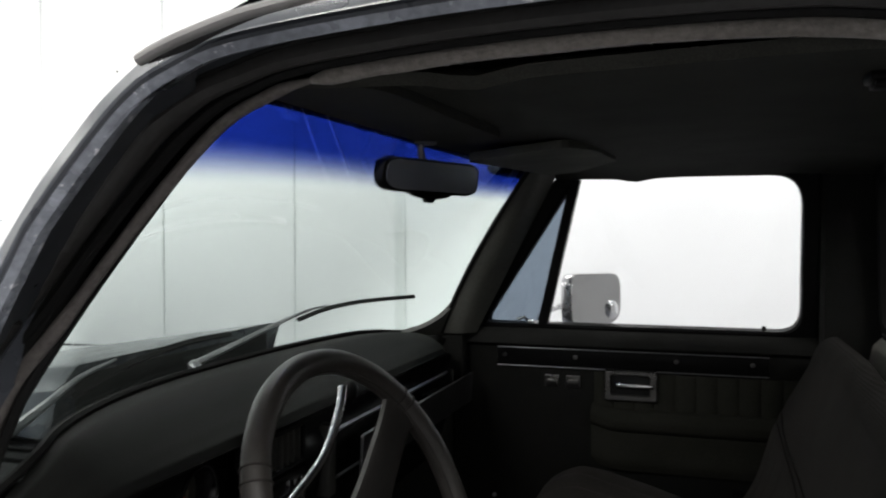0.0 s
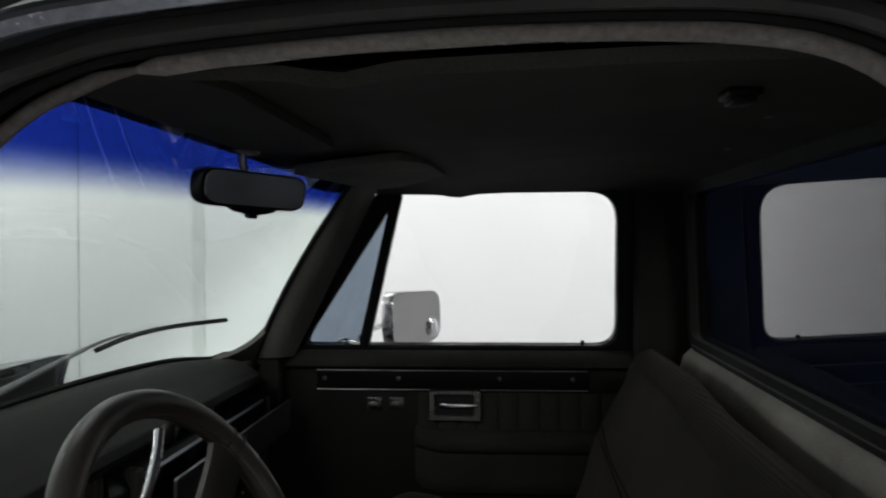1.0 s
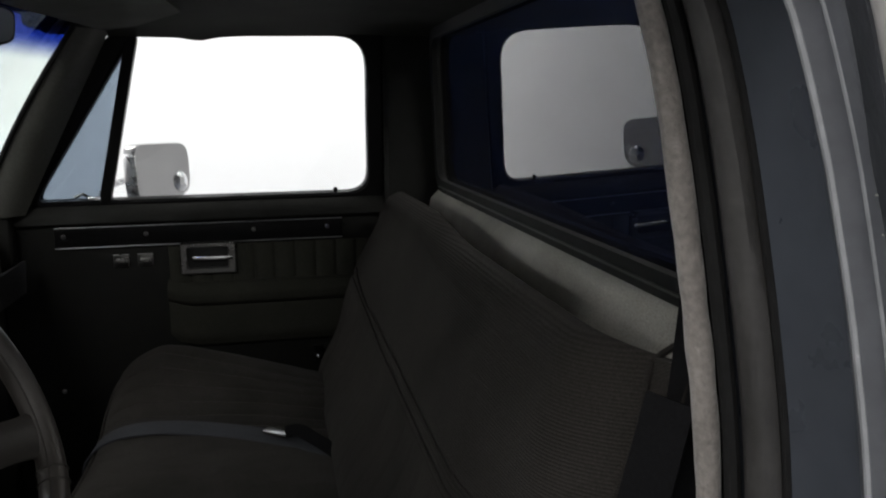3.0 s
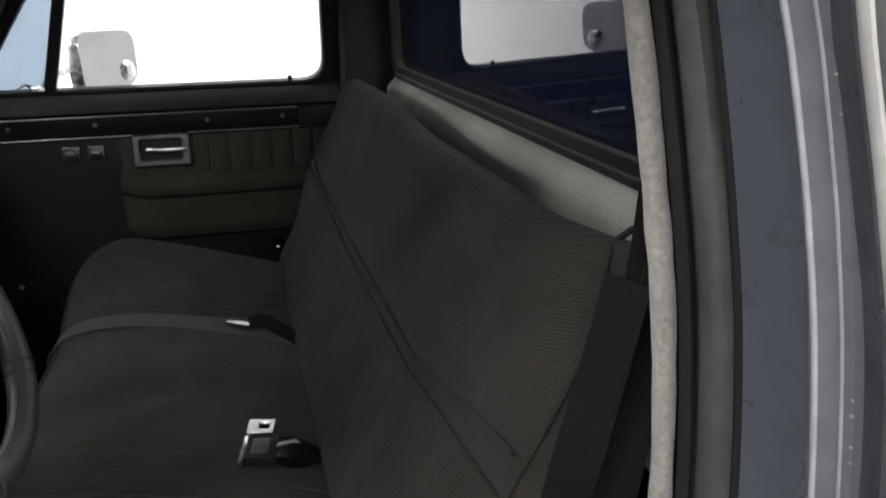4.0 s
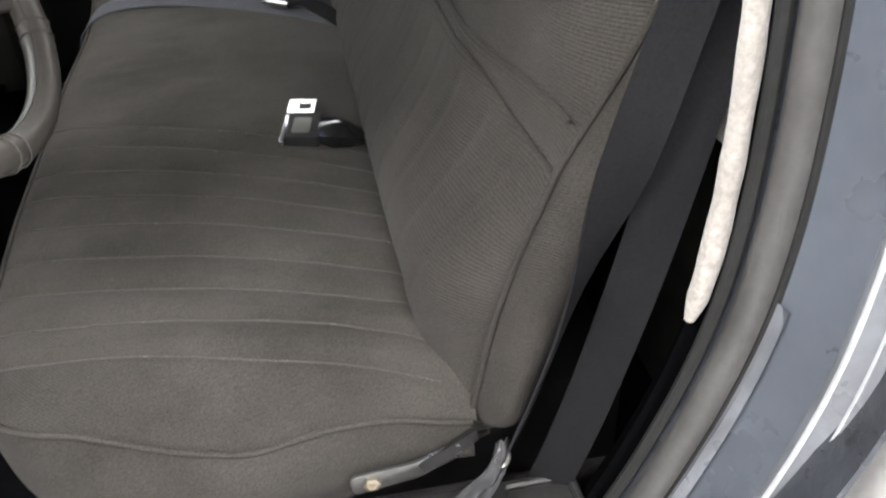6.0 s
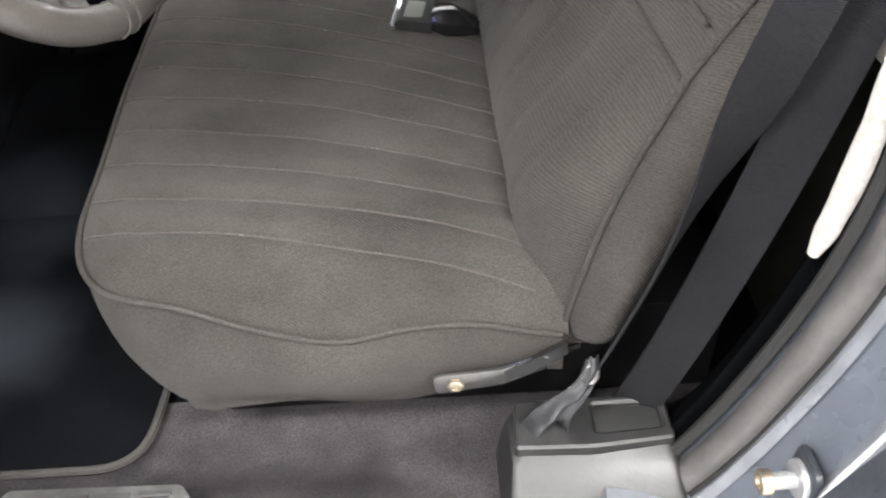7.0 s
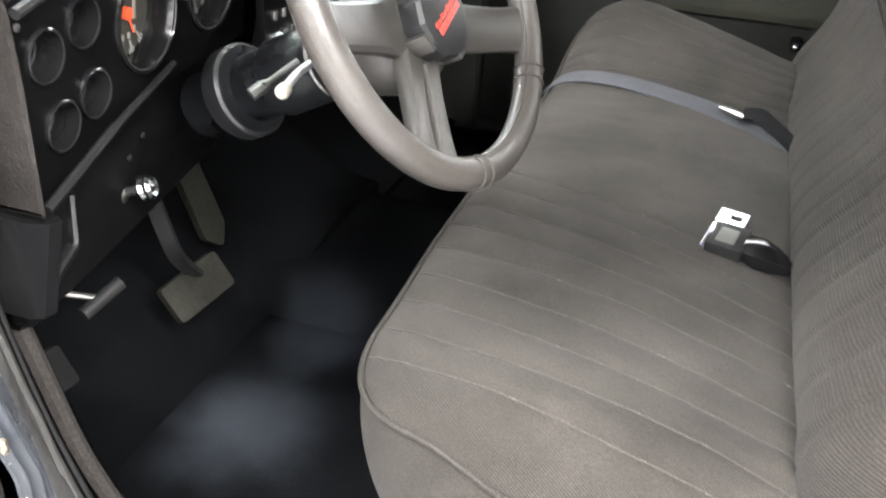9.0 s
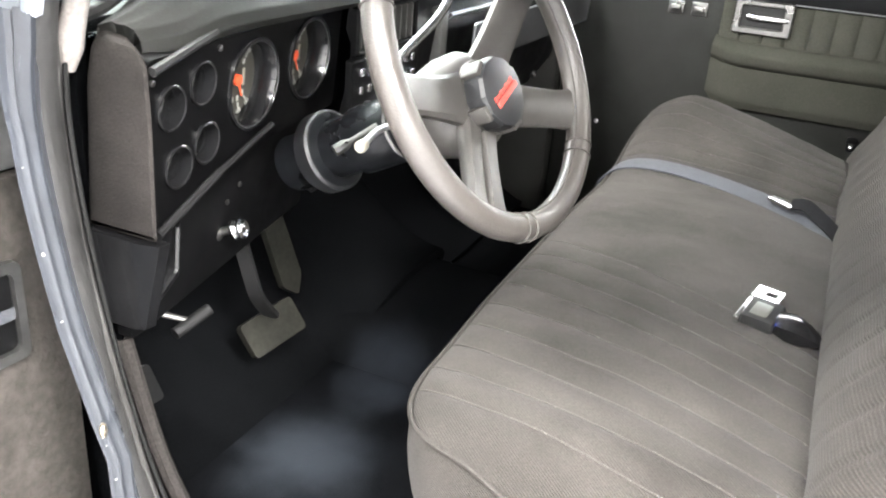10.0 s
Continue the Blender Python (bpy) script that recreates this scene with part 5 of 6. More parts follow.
def pad(u, v):
    y = -0.722 + v * 1.522
    k = u * 6
    prof = [(-0.90, 1.165), (-0.80, 1.172), (-0.72, 1.166), (-0.655, 1.156), (-0.622, 1.145), (-0.612, 1.131), (-0.64, 1.119)]
    i = min(5, int(k))
    t = k - i
    x, z = (prof[i][j] + (prof[i + 1][j] - prof[i][j]) * t for j in (0, 1))
    e = max(0.0, abs(y) - 0.655) / 0.097
    rear = ease((-0.63 - x) / 0.16)
    wrap = max(-0.90, ws_x(y, 1.17))
    front = -0.612 - 0.055 * e * e
    x = front + (x + 0.612) * (front - wrap) / 0.288      # the top reaches from its front edge to the foot of the glass
    z += 0.025 * ease((0.80 - y) / 0.30) * rear - corner_dip(y) * (0.35 + 0.65 * rear)
    return (x, y, z - (0.016 * e * e if y > 0 else 0.0))


part("pad", sheet(pad, 36, 60, 0.02), M_DASH, dash, "dark padded dash top", angle=70)
CM = frame_of((-0.612, -0.752, 1.100), (-0.10, 0.995, 0.0), (-0.09, 0.0, -1.0))   # x to the passenger side, y down, z to the front


def on_cluster(u, v, w=0.0):
    """w: how far it stands out towards the seat."""
    return CM @ Vector((u, v, -w))


def cluster_plate(outline, depth, at=0.0, bevel=0.0, inner=None):
    return plate(outline, depth, CM @ Matrix.Translation((0, 0, -at)) @ Matrix.Diagonal((1, 1, -1, 1)), bevel, inner)


GAUGES = [(0.048, 0.047, 0.025), (0.107, 0.030, 0.025), (0.064, 0.121, 0.025), (0.119, 0.106, 0.025), (0.222, 0.054, 0.057), (0.372, 0.046, 0.057)]


def pierced(outline, holes, depth):
    """A panel with round holes: its face, and a rim round its outside."""
    pts, edges = [Vector(p) for p in outline], []
    n = len(pts)
    edges += [(i, (i + 1) % n) for i in range(n)]
    for u, v, r in holes:
        k0 = len(pts)
        pts += [Vector((u + r * math.cos(2 * math.pi * k / 36), v + r * math.sin(2 * math.pi * k / 36))) for k in range(36)]
        edges += [(k0 + k, k0 + (k + 1) % 36) for k in range(36)]
    co, _, faces, _, _, _ = geometry.delaunay_2d_cdt(pts, edges, [], 1, 1e-6)
    bm = bmesh.new()
    vs = [bm.verts.new((p.x, p.y, 0)) for p in co]
    for f in faces:
        c = sum((co[i] for i in f), Vector((0, 0))) / len(f)
        if all((c - Vector((u, v))).length > r * 0.98 for u, v, r in holes):
            bm.faces.new([vs[i] for i in f])
    low = [bm.verts.new((p[0], p[1], depth)) for p in outline]
    top = [min(vs, key=lambda w: (w.co.x - p[0]) ** 2 + (w.co.y - p[1]) ** 2) for p in outline]
    for i in range(n):
        j = (i + 1) % n
        if top[i] is not top[j]:
            bm.faces.new((top[i], top[j], low[j], low[i]))
    bm.transform(CM)
    return bm


part("cluster_panel", pierced(rounded([(0.006, -0.012), (0.468, -0.020), (0.468, 0.135), (0.27, 0.140), (0.145, 0.172), (0.010, 0.200)], 0.012), [(u, v, r * 1.03) for u, v, r in GAUGES], 0.02), M_PANEL, dash, "black instrument panel", angle=25)
part("lower_panel", joined(cluster_plate(rounded([(0.008, 0.20), (0.15, 0.17), (0.27, 0.138), (0.46, 0.135), (0.44, 0.30), (0.12, 0.335), (0.016, 0.345)], 0.012), 0.02, -0.045, 0.004)), M_BLACK, dash, "black lower dash panel")
for a, b, r in (((0.008, -0.002), (0.122, -0.028), 0.0056), ((0.022, 0.192), (0.145, 0.150), 0.0055), ((0.145, 0.150), (0.268, 0.118), 0.0042)):
    part("bright_strip", tube([on_cluster(*a, 0.006), on_cluster(*b, 0.006)], r, 8), M_GREYPLASTIC, dash, "worn grey bezel edge")


def gauge(u, v, r, big):
    g = thing_part("gauge", on_cluster(u, v), dash)
    am = axis(on_cluster(u, v), (CM.to_3x3() @ Vector((0, 0, -1))), 90)
    part("bezel", lathe([(r * 1.07, 0.0002), (r * 1.06, 0.004), (r * 1.0, 0.005), (r * 0.97, 0.001), (r * (0.86 if big else 0.80), -0.024), (r * (0.86 if big else 0.78), -0.034), (r * 1.0, -0.034), (r * 1.05, -0.004)], 40, am, False), M_GLOSS, g, "deep black gauge bezel")
    part("face", lathe([(r * 0.90, -0.034), (r * 0.90, -0.0275), (0.0, -0.0275)], 30, am), M_DIAL, g, "dark dial face")
    marks = []
    for k in range(11 if big else 5):
        a = radians(220 - 260 * k / (10 if big else 4))
        c, s = math.cos(a), math.sin(a)
        mm = am @ pose(r * 0.72 * c, r * 0.72 * s, -0.0262, 0, 0, math.degrees(a))
        marks.append(box(-r * 0.13, r * 0.13, -r * 0.025, r * 0.025, 0, 0.0008, 0, 1, mm))
        if big:
            mm = am @ pose(r * 0.48 * c, r * 0.48 * s, -0.0262, 0, 0, 0)
            marks.append(box(-r * 0.06, r * 0.06, -r * 0.05, r * 0.05, 0, 0.0006, 0, 1, mm))
            for q in (-0.085, 0.085):
                mm = am @ pose(r * 0.80 * math.cos(a + q), r * 0.80 * math.sin(a + q), -0.0262, 0, 0, math.degrees(a + q))
                marks.append(box(-r * 0.05, r * 0.05, -r * 0.012, r * 0.012, 0, 0.0007, 0, 1, mm))
    part("dial_marks", joined(*marks), M_MARK, g, "white dial marks")
    if big:
        part("trip_window", box(-r * 0.20, r * 0.20, -r * 0.40, -r * 0.30, 0, 0.0012, 0.0003, 1, am @ Matrix.Translation((0, 0, -0.0268))), M_CREAM, g, "pale counter window")
        part("needle", joined(box(-0.004, r * 0.45, -0.0010, 0.0010, 0, 0.0015, 0, 1, am @ pose(0, 0, -0.023, 0, 0, 205)), lathe([(r * 0.13, -0.026), (r * 0.13, -0.020), (0, -0.0195)], 16, am)), M_NEEDLE, g, "orange-red needle and boss")
        # a steel ring draws the reflection along the bezel's rim
        part("rim_light", tube([am @ Vector((r * 0.985 * math.cos(a), r * 0.985 * math.sin(a), 0.003)) for a in [2 * math.pi * k / 40 for k in range(40)]], 0.0011, 6, True), M_STEEL, g, "bright ring for the bezel highlight")
    else:
        part("needle", box(-0.002, r * 0.62, -0.0012, 0.0012, 0, 0.0012, 0, 1, am @ pose(0, 0, -0.024, 0, 0, 60)), M_MARK, g, "thin needle")
        # these two rings draw the highlights on the bezel and in its tunnel
        part("rim_light", tube([am @ Vector((r * 0.985 * math.cos(a), r * 0.985 * math.sin(a), 0.0035)) for a in [2 * math.pi * k / 32 for k in range(32)]], 0.0008, 6, True), M_GREYPLASTIC, g, "thin grey ring for the bezel highlight")
        part("inner_ring", tube([am @ Vector((r * 0.80 * math.cos(a), r * 0.80 * math.sin(a), -0.0235)) for a in [2 * math.pi * k / 32 for k in range(32)]], 0.0012, 6, True), M_STEEL, g, "bright ring for the highlight inside the bezel")
    return g


def thing_part(name, at, parent, label=""):
    ob = new(name)
    ob.empty_display_size = 0.02
    ob.parent = parent
    ob.location = Vector(at) - parent.location
    return tagged(ob, label)


for u, v, r in GAUGES:
    gauge(u, v, r, r > 0.03)
for u, v in ((0.014, 0.012), (0.140, -0.006), (0.012, 0.178), (0.24, 0.205), (0.21, 0.222), (0.03, 0.30)):
    part("screw", lathe([(0.004, 0), (0.004, 0.002), (0.0015, 0.003), (0, 0.003)], 8, axis(on_cluster(u, v, 0.001 if v < 0.19 else -0.022), CM.to_3x3() @ Vector((0, 0, -1)))), M_STEEL, dash, "small panel screw")
kb = thing_part("light_switch", on_cluster(0.13, 0.262, 0.02), dash, "chrome headlight pull knob")
kax = (0.80, 0.25, 0.25)
kp = Vector((-0.663, -0.547, 0.843))
part("stem", lathe([(0.020, -0.045), (0.017, -0.03), (0.008, -0.02), (0.006, -0.018), (0.006, 0.0)], 16, axis(kp, kax)), M_STEEL, kb)
part("knob", lathe([(0.006, -0.004), (0.014, -0.002), (0.0155, 0.002), (0.0135, 0.007), (0.0155, 0.012), (0.012, 0.016), (0.008, 0.014), (0.0, 0.0165)], 10, axis(kp, kax)), M_CHROME, kb, "faceted chrome knob", smooth=False)
part("recess_frame", cluster_plate(rounded([(0.012, 0.218), (0.10, 0.198), (0.10, 0.285), (0.02, 0.33)], 0.006), 0.010, -0.026, 0.003, rounded([(0.022, 0.230), (0.092, 0.212), (0.092, 0.275), (0.028, 0.312)], 0.005)), M_GLOSS, dash, "glossy black open cubby frame")

# end pad beside the door
end = [(-0.716, 0.905), (-0.606, 0.905), (-0.602, 1.04), (-0.603, 1.108), (-0.620, 1.126), (-0.652, 1.130), (-0.684, 1.118), (-0.697, 1.08)]
def skewed(bm, at, by):
    """Draws the inner side of the end pieces forward, so that they wrap round the end of the instrument panel."""
    for v in bm.verts:
        v.co.x -= by * max(0.0, v.co.y - at) / 0.046 * max(0.0, min(1.0, (v.co.x + 0.72) / 0.06))
    return bm


part("end_pad", skewed(plate(rounded(end, 0.007, 3), 0.046, frame_of((0, -0.704, 0), (1, 0, 0), (0, 0, 1)), 0.010), -0.750, 0.060), M_ENDPAD, dash, "dark taupe cloth end pad")
part("end_panel", loft([[(-0.73, -0.757, z), (-0.630 - 0.02 * k, -0.757, z), (-0.607 - 0.03 * k, -0.750, z), (-0.604 - 0.03 * k, -0.736, z), (-0.640 - 0.03 * k, -0.722, z), (-0.73, -0.715, z)] for k, z in ((0, 0.905), (0.3, 0.87), (1.0, 0.79))]), M_GLOSS, dash, "glossy black kick panel top")

# passenger side face with bright trim lines
def face(u, v):
    y = -0.27 + v * 1.065
    prof = [(-0.635, 1.112), (-0.640, 1.085), (-0.628, 1.06), (-0.640, 0.98), (-0.665, 0.88), (-0.72, 0.80)]
    k = u * 5
    i = min(4, int(k))
    t = k - i
    return (prof[i][0] + (prof[i + 1][0] - prof[i][0]) * t, y, prof[i][1] + (prof[i + 1][1] - prof[i][1]) * t)


part("passenger_face", sheet(face, 15, 12, 0.02), M_BLACK, dash, "black dash face and glovebox")
part("trim_band", plate(rounded(rect(0.028, 0.772, 0.993, 1.070), 0.006), 0.006, frame_of((-0.636, 0, 0), (0, 1, 0), (0.06, 0, 1)), 0.002), M_BAND, dash, "brushed dark aluminium trim band")
part("trim_lip", ribbon([(-0.622, 0.022, 0.985), (-0.622, 0.40, 0.985), (-0.622, 0.772, 0.985)], 0.014, 0.005, (0.75, 0, 0.65)), M_TRIMLINE, dash, "bright lower lip of the trim band")
part("glovebox_lock", lathe([(0.010, -0.004), (0.010, 0.003), (0.007, 0.006), (0.0, 0.006)], 16, axis((-0.664, 0.676, 0.852), (1, 0, 0.25))), M_CHROME, dash, "round chrome glovebox lock")
part("trim_bar", ribbon([(-0.622, 0.028, 1.074), (-0.622, 0.36, 1.074), (-0.622, 0.700, 1.074)], 0.012, 0.006, (0.70, -0.25, 0.65)), M_TRIMLINE, dash, "bright upper trim line")
part("trim_end", box(-0.634, -0.624, 0.771, 0.779, 0.985, 1.072, 0.002), M_TRIMGREY, dash, "dull end of the trim band")
part("centre_divider", box(-0.655, -0.617, -0.012, 0.018, 0.955, 1.092, 0.006), M_TRIMGREY, dash, "grey upright divider")
part("glovebox_latch", plate(rounded(rect(-0.05, 0.05, -0.010, 0.010), 0.004), 0.012, frame_of((-0.622, 0.56, 1.04), (0, 1, 0), (0, 0, 1)), 0.003), M_BLACK, dash)
vent = thing_part("air_vent", (-0.63, -0.21, 1.08), dash, "black slatted dash vent")
part("vent_frame", plate(rounded(rect(-0.10, 0.10, -0.035, 0.035), 0.006), 0.012, frame_of((-0.630, -0.205, 1.085), (0, 1, 0), (0, 0, 1)), 0.003, rounded(rect(-0.092, 0.092, -0.028, 0.028), 0.004)), M_BLACK, vent)
for k in range(9):
    part("slat", box(-0.635, -0.620, -0.290 + 0.0205 * k, -0.287 + 0.0205 * k, 1.058, 1.112), M_TRIMGREY, vent)
radio = thing_part("radio", (-0.63, -0.20, 1.0), dash, "dark radio and heater controls with bright buttons")
part("faceplate", plate(rounded(rect(-0.11, 0.11, -0.046, 0.046), 0.005), 0.012, frame_of((-0.632, -0.205, 0.998), (0, 1, 0), (0, 0, 1)), 0.003), M_BLACK, radio)
part("display", box(-0.621, -0.6185, -0.255, -0.165, 1.012, 1.034, 0.001), M_GLOSS, radio, "dark display window")
rs = random.Random(7)
for k in range(24):
    y, z = -0.300 + 0.024 * (k % 8), 1.028 - 0.028 * (k // 8)
    if not (-0.262 < y < -0.165 and k < 8):
        part("button", box(-0.621, -0.613, y, y + rs.uniform(0.008, 0.016), z - 0.008, z + 0.004, 0.001), M_CHROME if rs.random() < 0.6 else M_STEEL, radio)
for y in (-0.296, -0.118):
    part("knob", lathe([(0.010, 0.0), (0.010, 0.012), (0.008, 0.015), (0.0, 0.015)], 16, axis((-0.621, y, 0.968), (1, 0, 0))), M_CHROME, radio, "chrome tuning knob")

# ---------------------------------------------------------------- steering wheel and column
WC, WT = Vector((-0.331, -0.488, 1.113)), radians(27)
WN = Vector((math.cos(WT) * 0.991, -0.131, math.sin(WT))).normalized()
WM = axis(WC, WN)
wx = Vector((0, 0, 1)).cross(WN).normalized()      # to the passenger side... in the wheel's plane
WM = frame_of(WC, wx, WN.cross(wx))
wheel = thing("steering_wheel", WC, "four-spoke taupe leather steering wheel with a grey horn pad", "steering wheel")
R0, R1 = 0.194, 0.0165
part("rim", tube([WM @ Vector((R0 * math.cos(a), R0 * math.sin(a), 0)) for a in [2 * math.pi * k / 72 for k in range(72)]], R1, 14, True), M_LEATHER, wheel, "taupe leather rim")
for deg in (-42, -47, -101, -106, 38, 33, 150, 155):
    a = radians(deg)
    c, t = Vector((R0 * math.cos(a), R0 * math.sin(a), 0)), Vector((math.cos(a), math.sin(a), 0))
    part("rim_stitch", tube([WM @ (c + (t * math.cos(b) + Vector((0, 0, 1)) * math.sin(b)) * (R1 + 0.0008)) for b in [2 * math.pi * k / 16 for k in range(16)]], 0.0012, 5, True), M_THREAD, wheel, "rim stitching ring")


part("inner_seam", tube([WM @ Vector(((R0 - R1 * 0.93) * math.cos(a), (R0 - R1 * 0.93) * math.sin(a), 0.006)) for a in [2 * math.pi * k / 96 for k in range(96)]], 0.0011, 5, True), M_THREAD, wheel, "pale stitched seam inside the rim")

HUB = Vector((0.0, -0.034, -0.052))     # the hub lies deep in the wheel


def spoke(deg, w0, w1, start=0.03, shift=0.0, thick=0.011):
    """A moulded arm from the hub out to the rim."""
    a = radians(deg)
    end_ = Vector((0.188 * math.cos(a), 0.188 * math.sin(a), -0.004))
    side = Vector((-(end_ - HUB).y, (end_ - HUB).x, 0)).normalized()
    rings = []
    for k in range(11):
        t = k / 10
        f = start / 0.19 + (1 - start / 0.19) * t
        c = HUB.lerp(end_, f) + side * shift * (1 - 0.35 * t)
        c.z = HUB.z + 0.014 + (end_.z - HUB.z - 0.014) * (f ** 1.3)
        w = w0 + (w1 - w0) * t + 0.014 * max(0, 2 * t - 1) ** 4 + 0.012 * max(0, 1 - 2.5 * t) ** 2
        h = thick - 0.002 * t
        rings.append([WM @ (c + side * x * w / 2 + Vector((0, 0, 1)) * z * h) for x, z in ((-1, -0.5), (-0.8, -1), (0.8, -1), (1, -0.5), (1, 0.4), (0.8, 0.9), (0, 1.05), (-0.8, 0.9), (-1, 0.4))])
    return loft(rings)


for deg, w0, w1, shift in ((181, 0.056, 0.038, 0.0), (-27, 0.056, 0.046, 0.0), (34, 0.056, 0.050, 0.0), (235, 0.026, 0.023, -0.0125), (241, 0.026, 0.023, 0.0125)):
    part("spoke", spoke(deg, w0, w1, shift=shift), M_SPOKE, wheel, "moulded taupe spoke")
HM = WM @ Matrix.Translation(HUB)
part("hub", lathe([(0.040, -0.045), (0.058, -0.040), (0.063, -0.02), (0.063, 0.004), (0.056, 0.018), (0.047, 0.024), (0.046, 0.030), (0.0, 0.031)], 40, HM), M_SPOKE, wheel, "moulded taupe hub")
horn = part("horn_pad", lathe([(0.041, 0.026), (0.043, 0.030), (0.0435, 0.051), (0.0415, 0.0560), (0.036, 0.0575), (0.0, 0.058)], 12, HM), M_HORN, wheel, "faceted grey horn pad", angle=20)
for deg in (130, 205, 290, 20):
    part("hub_clip", box(0.0395, 0.0475, -0.010, 0.010, 0.024, 0.053, 0.0015, 2, HM @ pose(0, 0, 0, 0, 0, deg)), M_SPOKE, wheel, "raised hub clip")
EM = HM @ pose(0, 0, 0, 0, 0, 22)
part("emblem_bar", box(-0.027, 0.029, -0.0085, -0.0015, 0.0572, 0.0590, 0.0006, 1, EM), M_RED, horn, "red emblem bar")
for k in range(7):
    h = 0.0045 if k % 2 else 0.0058
    part("emblem_mark", box(-0.028 + 0.0078 * k, -0.0222 + 0.0078 * k, 0.0003, h, 0.0572, 0.0586, 0.0005, 1, EM), M_RED, horn, "small red emblem bar")


KM = WM @ Matrix.Translation((0, -0.036, 0))      # the column's axis
col = thing("steering_column", WC - WN * 0.2, "dark blue-grey steering column with chrome levers", "steering column")
part("shroud", lathe([(0.038, -0.085), (0.043, -0.09), (0.044, -0.12), (0.041, -0.125), (0.041, -0.165), (0.044, -0.17), (0.045, -0.225), (0.040, -0.23), (0.040, -0.36), (0.0, -0.36)], 32, KM), M_COLUMN, col, "dark blue-black column shroud")
part("collar", lathe([(0.042, -0.272), (0.052, -0.276), (0.055, -0.290), (0.054, -0.305), (0.040, -0.312)], 32, KM), M_COLUMN, col, "blue-black trim collar")
# a paler ring stands in for the crescent of light on the collar
part("collar_rim", lathe([(0.0535, -0.2765), (0.0566, -0.280), (0.0566, -0.300), (0.0535, -0.3045)], 40, KM), M_HORN, col, "grey rim for the highlight on the collar")
part("split_line", lathe([(0.0435, -0.148), (0.0450, -0.150), (0.0435, -0.152)], 32, KM), M_STEEL, col, "thin bright joint ring")
tip = Vector((-0.412, -0.645, 1.036))
base = Vector((-0.425, -0.556, 1.037))
part("turn_lever", tube(smooth_line([base, base.lerp(tip, 0.5) + Vector((0, 0, 0.004)), tip], 0.01), 0.0042, 8), M_BRIGHT, col, "bright turn signal lever")
part("lever_tip", lathe([(0.0045, -0.010), (0.0065, -0.007), (0.007, 0.003), (0.005, 0.006), (0, 0.007)], 16, axis(tip, tip - base)), M_CREAM, col, "cream lever tip")
tip2, base2 = Vector((-0.492, -0.569, 0.995)), Vector((-0.46, -0.525, 1.024))
part("tilt_lever", tube([base2, base2.lerp(tip2, 0.6), base2.lerp(tip2, 0.75), tip2], lambda t: 0.0035 + 0.004 * (t > 0.6), 8), M_STEEL, col, "grey tilt lever")
part("shift_lever", tube(smooth_line([WM @ Vector(p) for p in ((-0.04, 0.03, -0.125), (-0.01, 0.05, -0.105), (0.06, 0.085, -0.085), (0.122, 0.134, -0.078), (0.153, 0.165, -0.078))], 0.01), lambda t: 0.005 + 0.002 * t, 10), M_CHROME, col, "long chrome shift lever")
part("shift_knob", lathe([(0.006, -0.018), (0.010, -0.012), (0.012, 0.0), (0.010, 0.012), (0, 0.014)], 16, axis(WM @ Vector((0.166, 0.156, -0.078)), WM.to_3x3() @ Vector((0.03, 0.025, 0)))), M_BLACK, col, "black shift knob")

# ---------------------------------------------------------------- pedals and handles under the dash
brake = thing("brake_pedal", (-0.70, -0.36, 0.60), "worn grey rubber brake pedal on a curved arm", "pedal", "pedals")
bmx = frame_of((-0.735, -0.366, 0.580), (0.22, 0.94, 0.17), (0.55, -0.02, -0.82))
part("pad", plate(rounded(rect(-0.056, 0.056, -0.031, 0.031), 0.008), 0.022, bmx @ Matrix.Translation((0, 0, -0.011)), 0.006), M_PEDAL, brake, "worn rubber pedal pad")
part("arm", ribbon(smooth_line([(-0.735, -0.36, 0.60), (-0.735, -0.40, 0.65), (-0.735, -0.42, 0.70), (-0.75, -0.43, 0.78)], 0.01), 0.022, 0.010, (1, 0.4, 0.2)), M_GREYPLASTIC, brake, "curved steel arm")
gas = thing("accelerator_pedal", (-0.82, -0.20, 0.62), "long grey rubber accelerator pedal", "pedal", "pedals")
gm = frame_of((-0.80, -0.235, 0.655), (0.1, 0.97, 0.0), (0.35, 0.02, -0.93))
part("pad", plate(rounded([(-0.030, -0.07), (0.022, -0.075), (0.030, 0.05), (0.008, 0.085), (-0.024, 0.06)], 0.008), 0.016, gm, 0.004), M_PEDAL, gas)
pb = thing("parking_brake_pedal", (-0.75, -0.63, 0.58), "small dark parking brake pedal by the kick panel", "pedal", "pedals")
pmx = frame_of((-0.765, -0.650, 0.600), (0.2, 0.95, 0.1), (0.45, -0.15, -0.85))
part("pad", plate(rounded(rect(-0.036, 0.036, -0.028, 0.028), 0.006), 0.018, pmx, 0.005), M_BLACK, pb)
part("arm", ribbon([(-0.775, -0.657, 0.605), (-0.785, -0.675, 0.70), (-0.79, -0.685, 0.80)], 0.02, 0.008, (1, 0.2, 0)), M_BLACK, pb)
rel = thing("brake_release_handle", (-0.66, -0.64, 0.745), "grey T-shaped brake release handle under the dash", "handle")
part("grip", tube([(-0.668, -0.668, 0.735), (-0.655, -0.615, 0.752)], 0.0085, 10), M_GREYPLASTIC, rel)
part("rod", tube([(-0.661, -0.642, 0.744), (-0.70, -0.68, 0.765)], 0.004, 8), M_STEEL, rel)
kick = thing("kick_panel", (-0.70, -0.74, 0.60), "dark kick panel with a ribbed carpet edge", "kick panel")
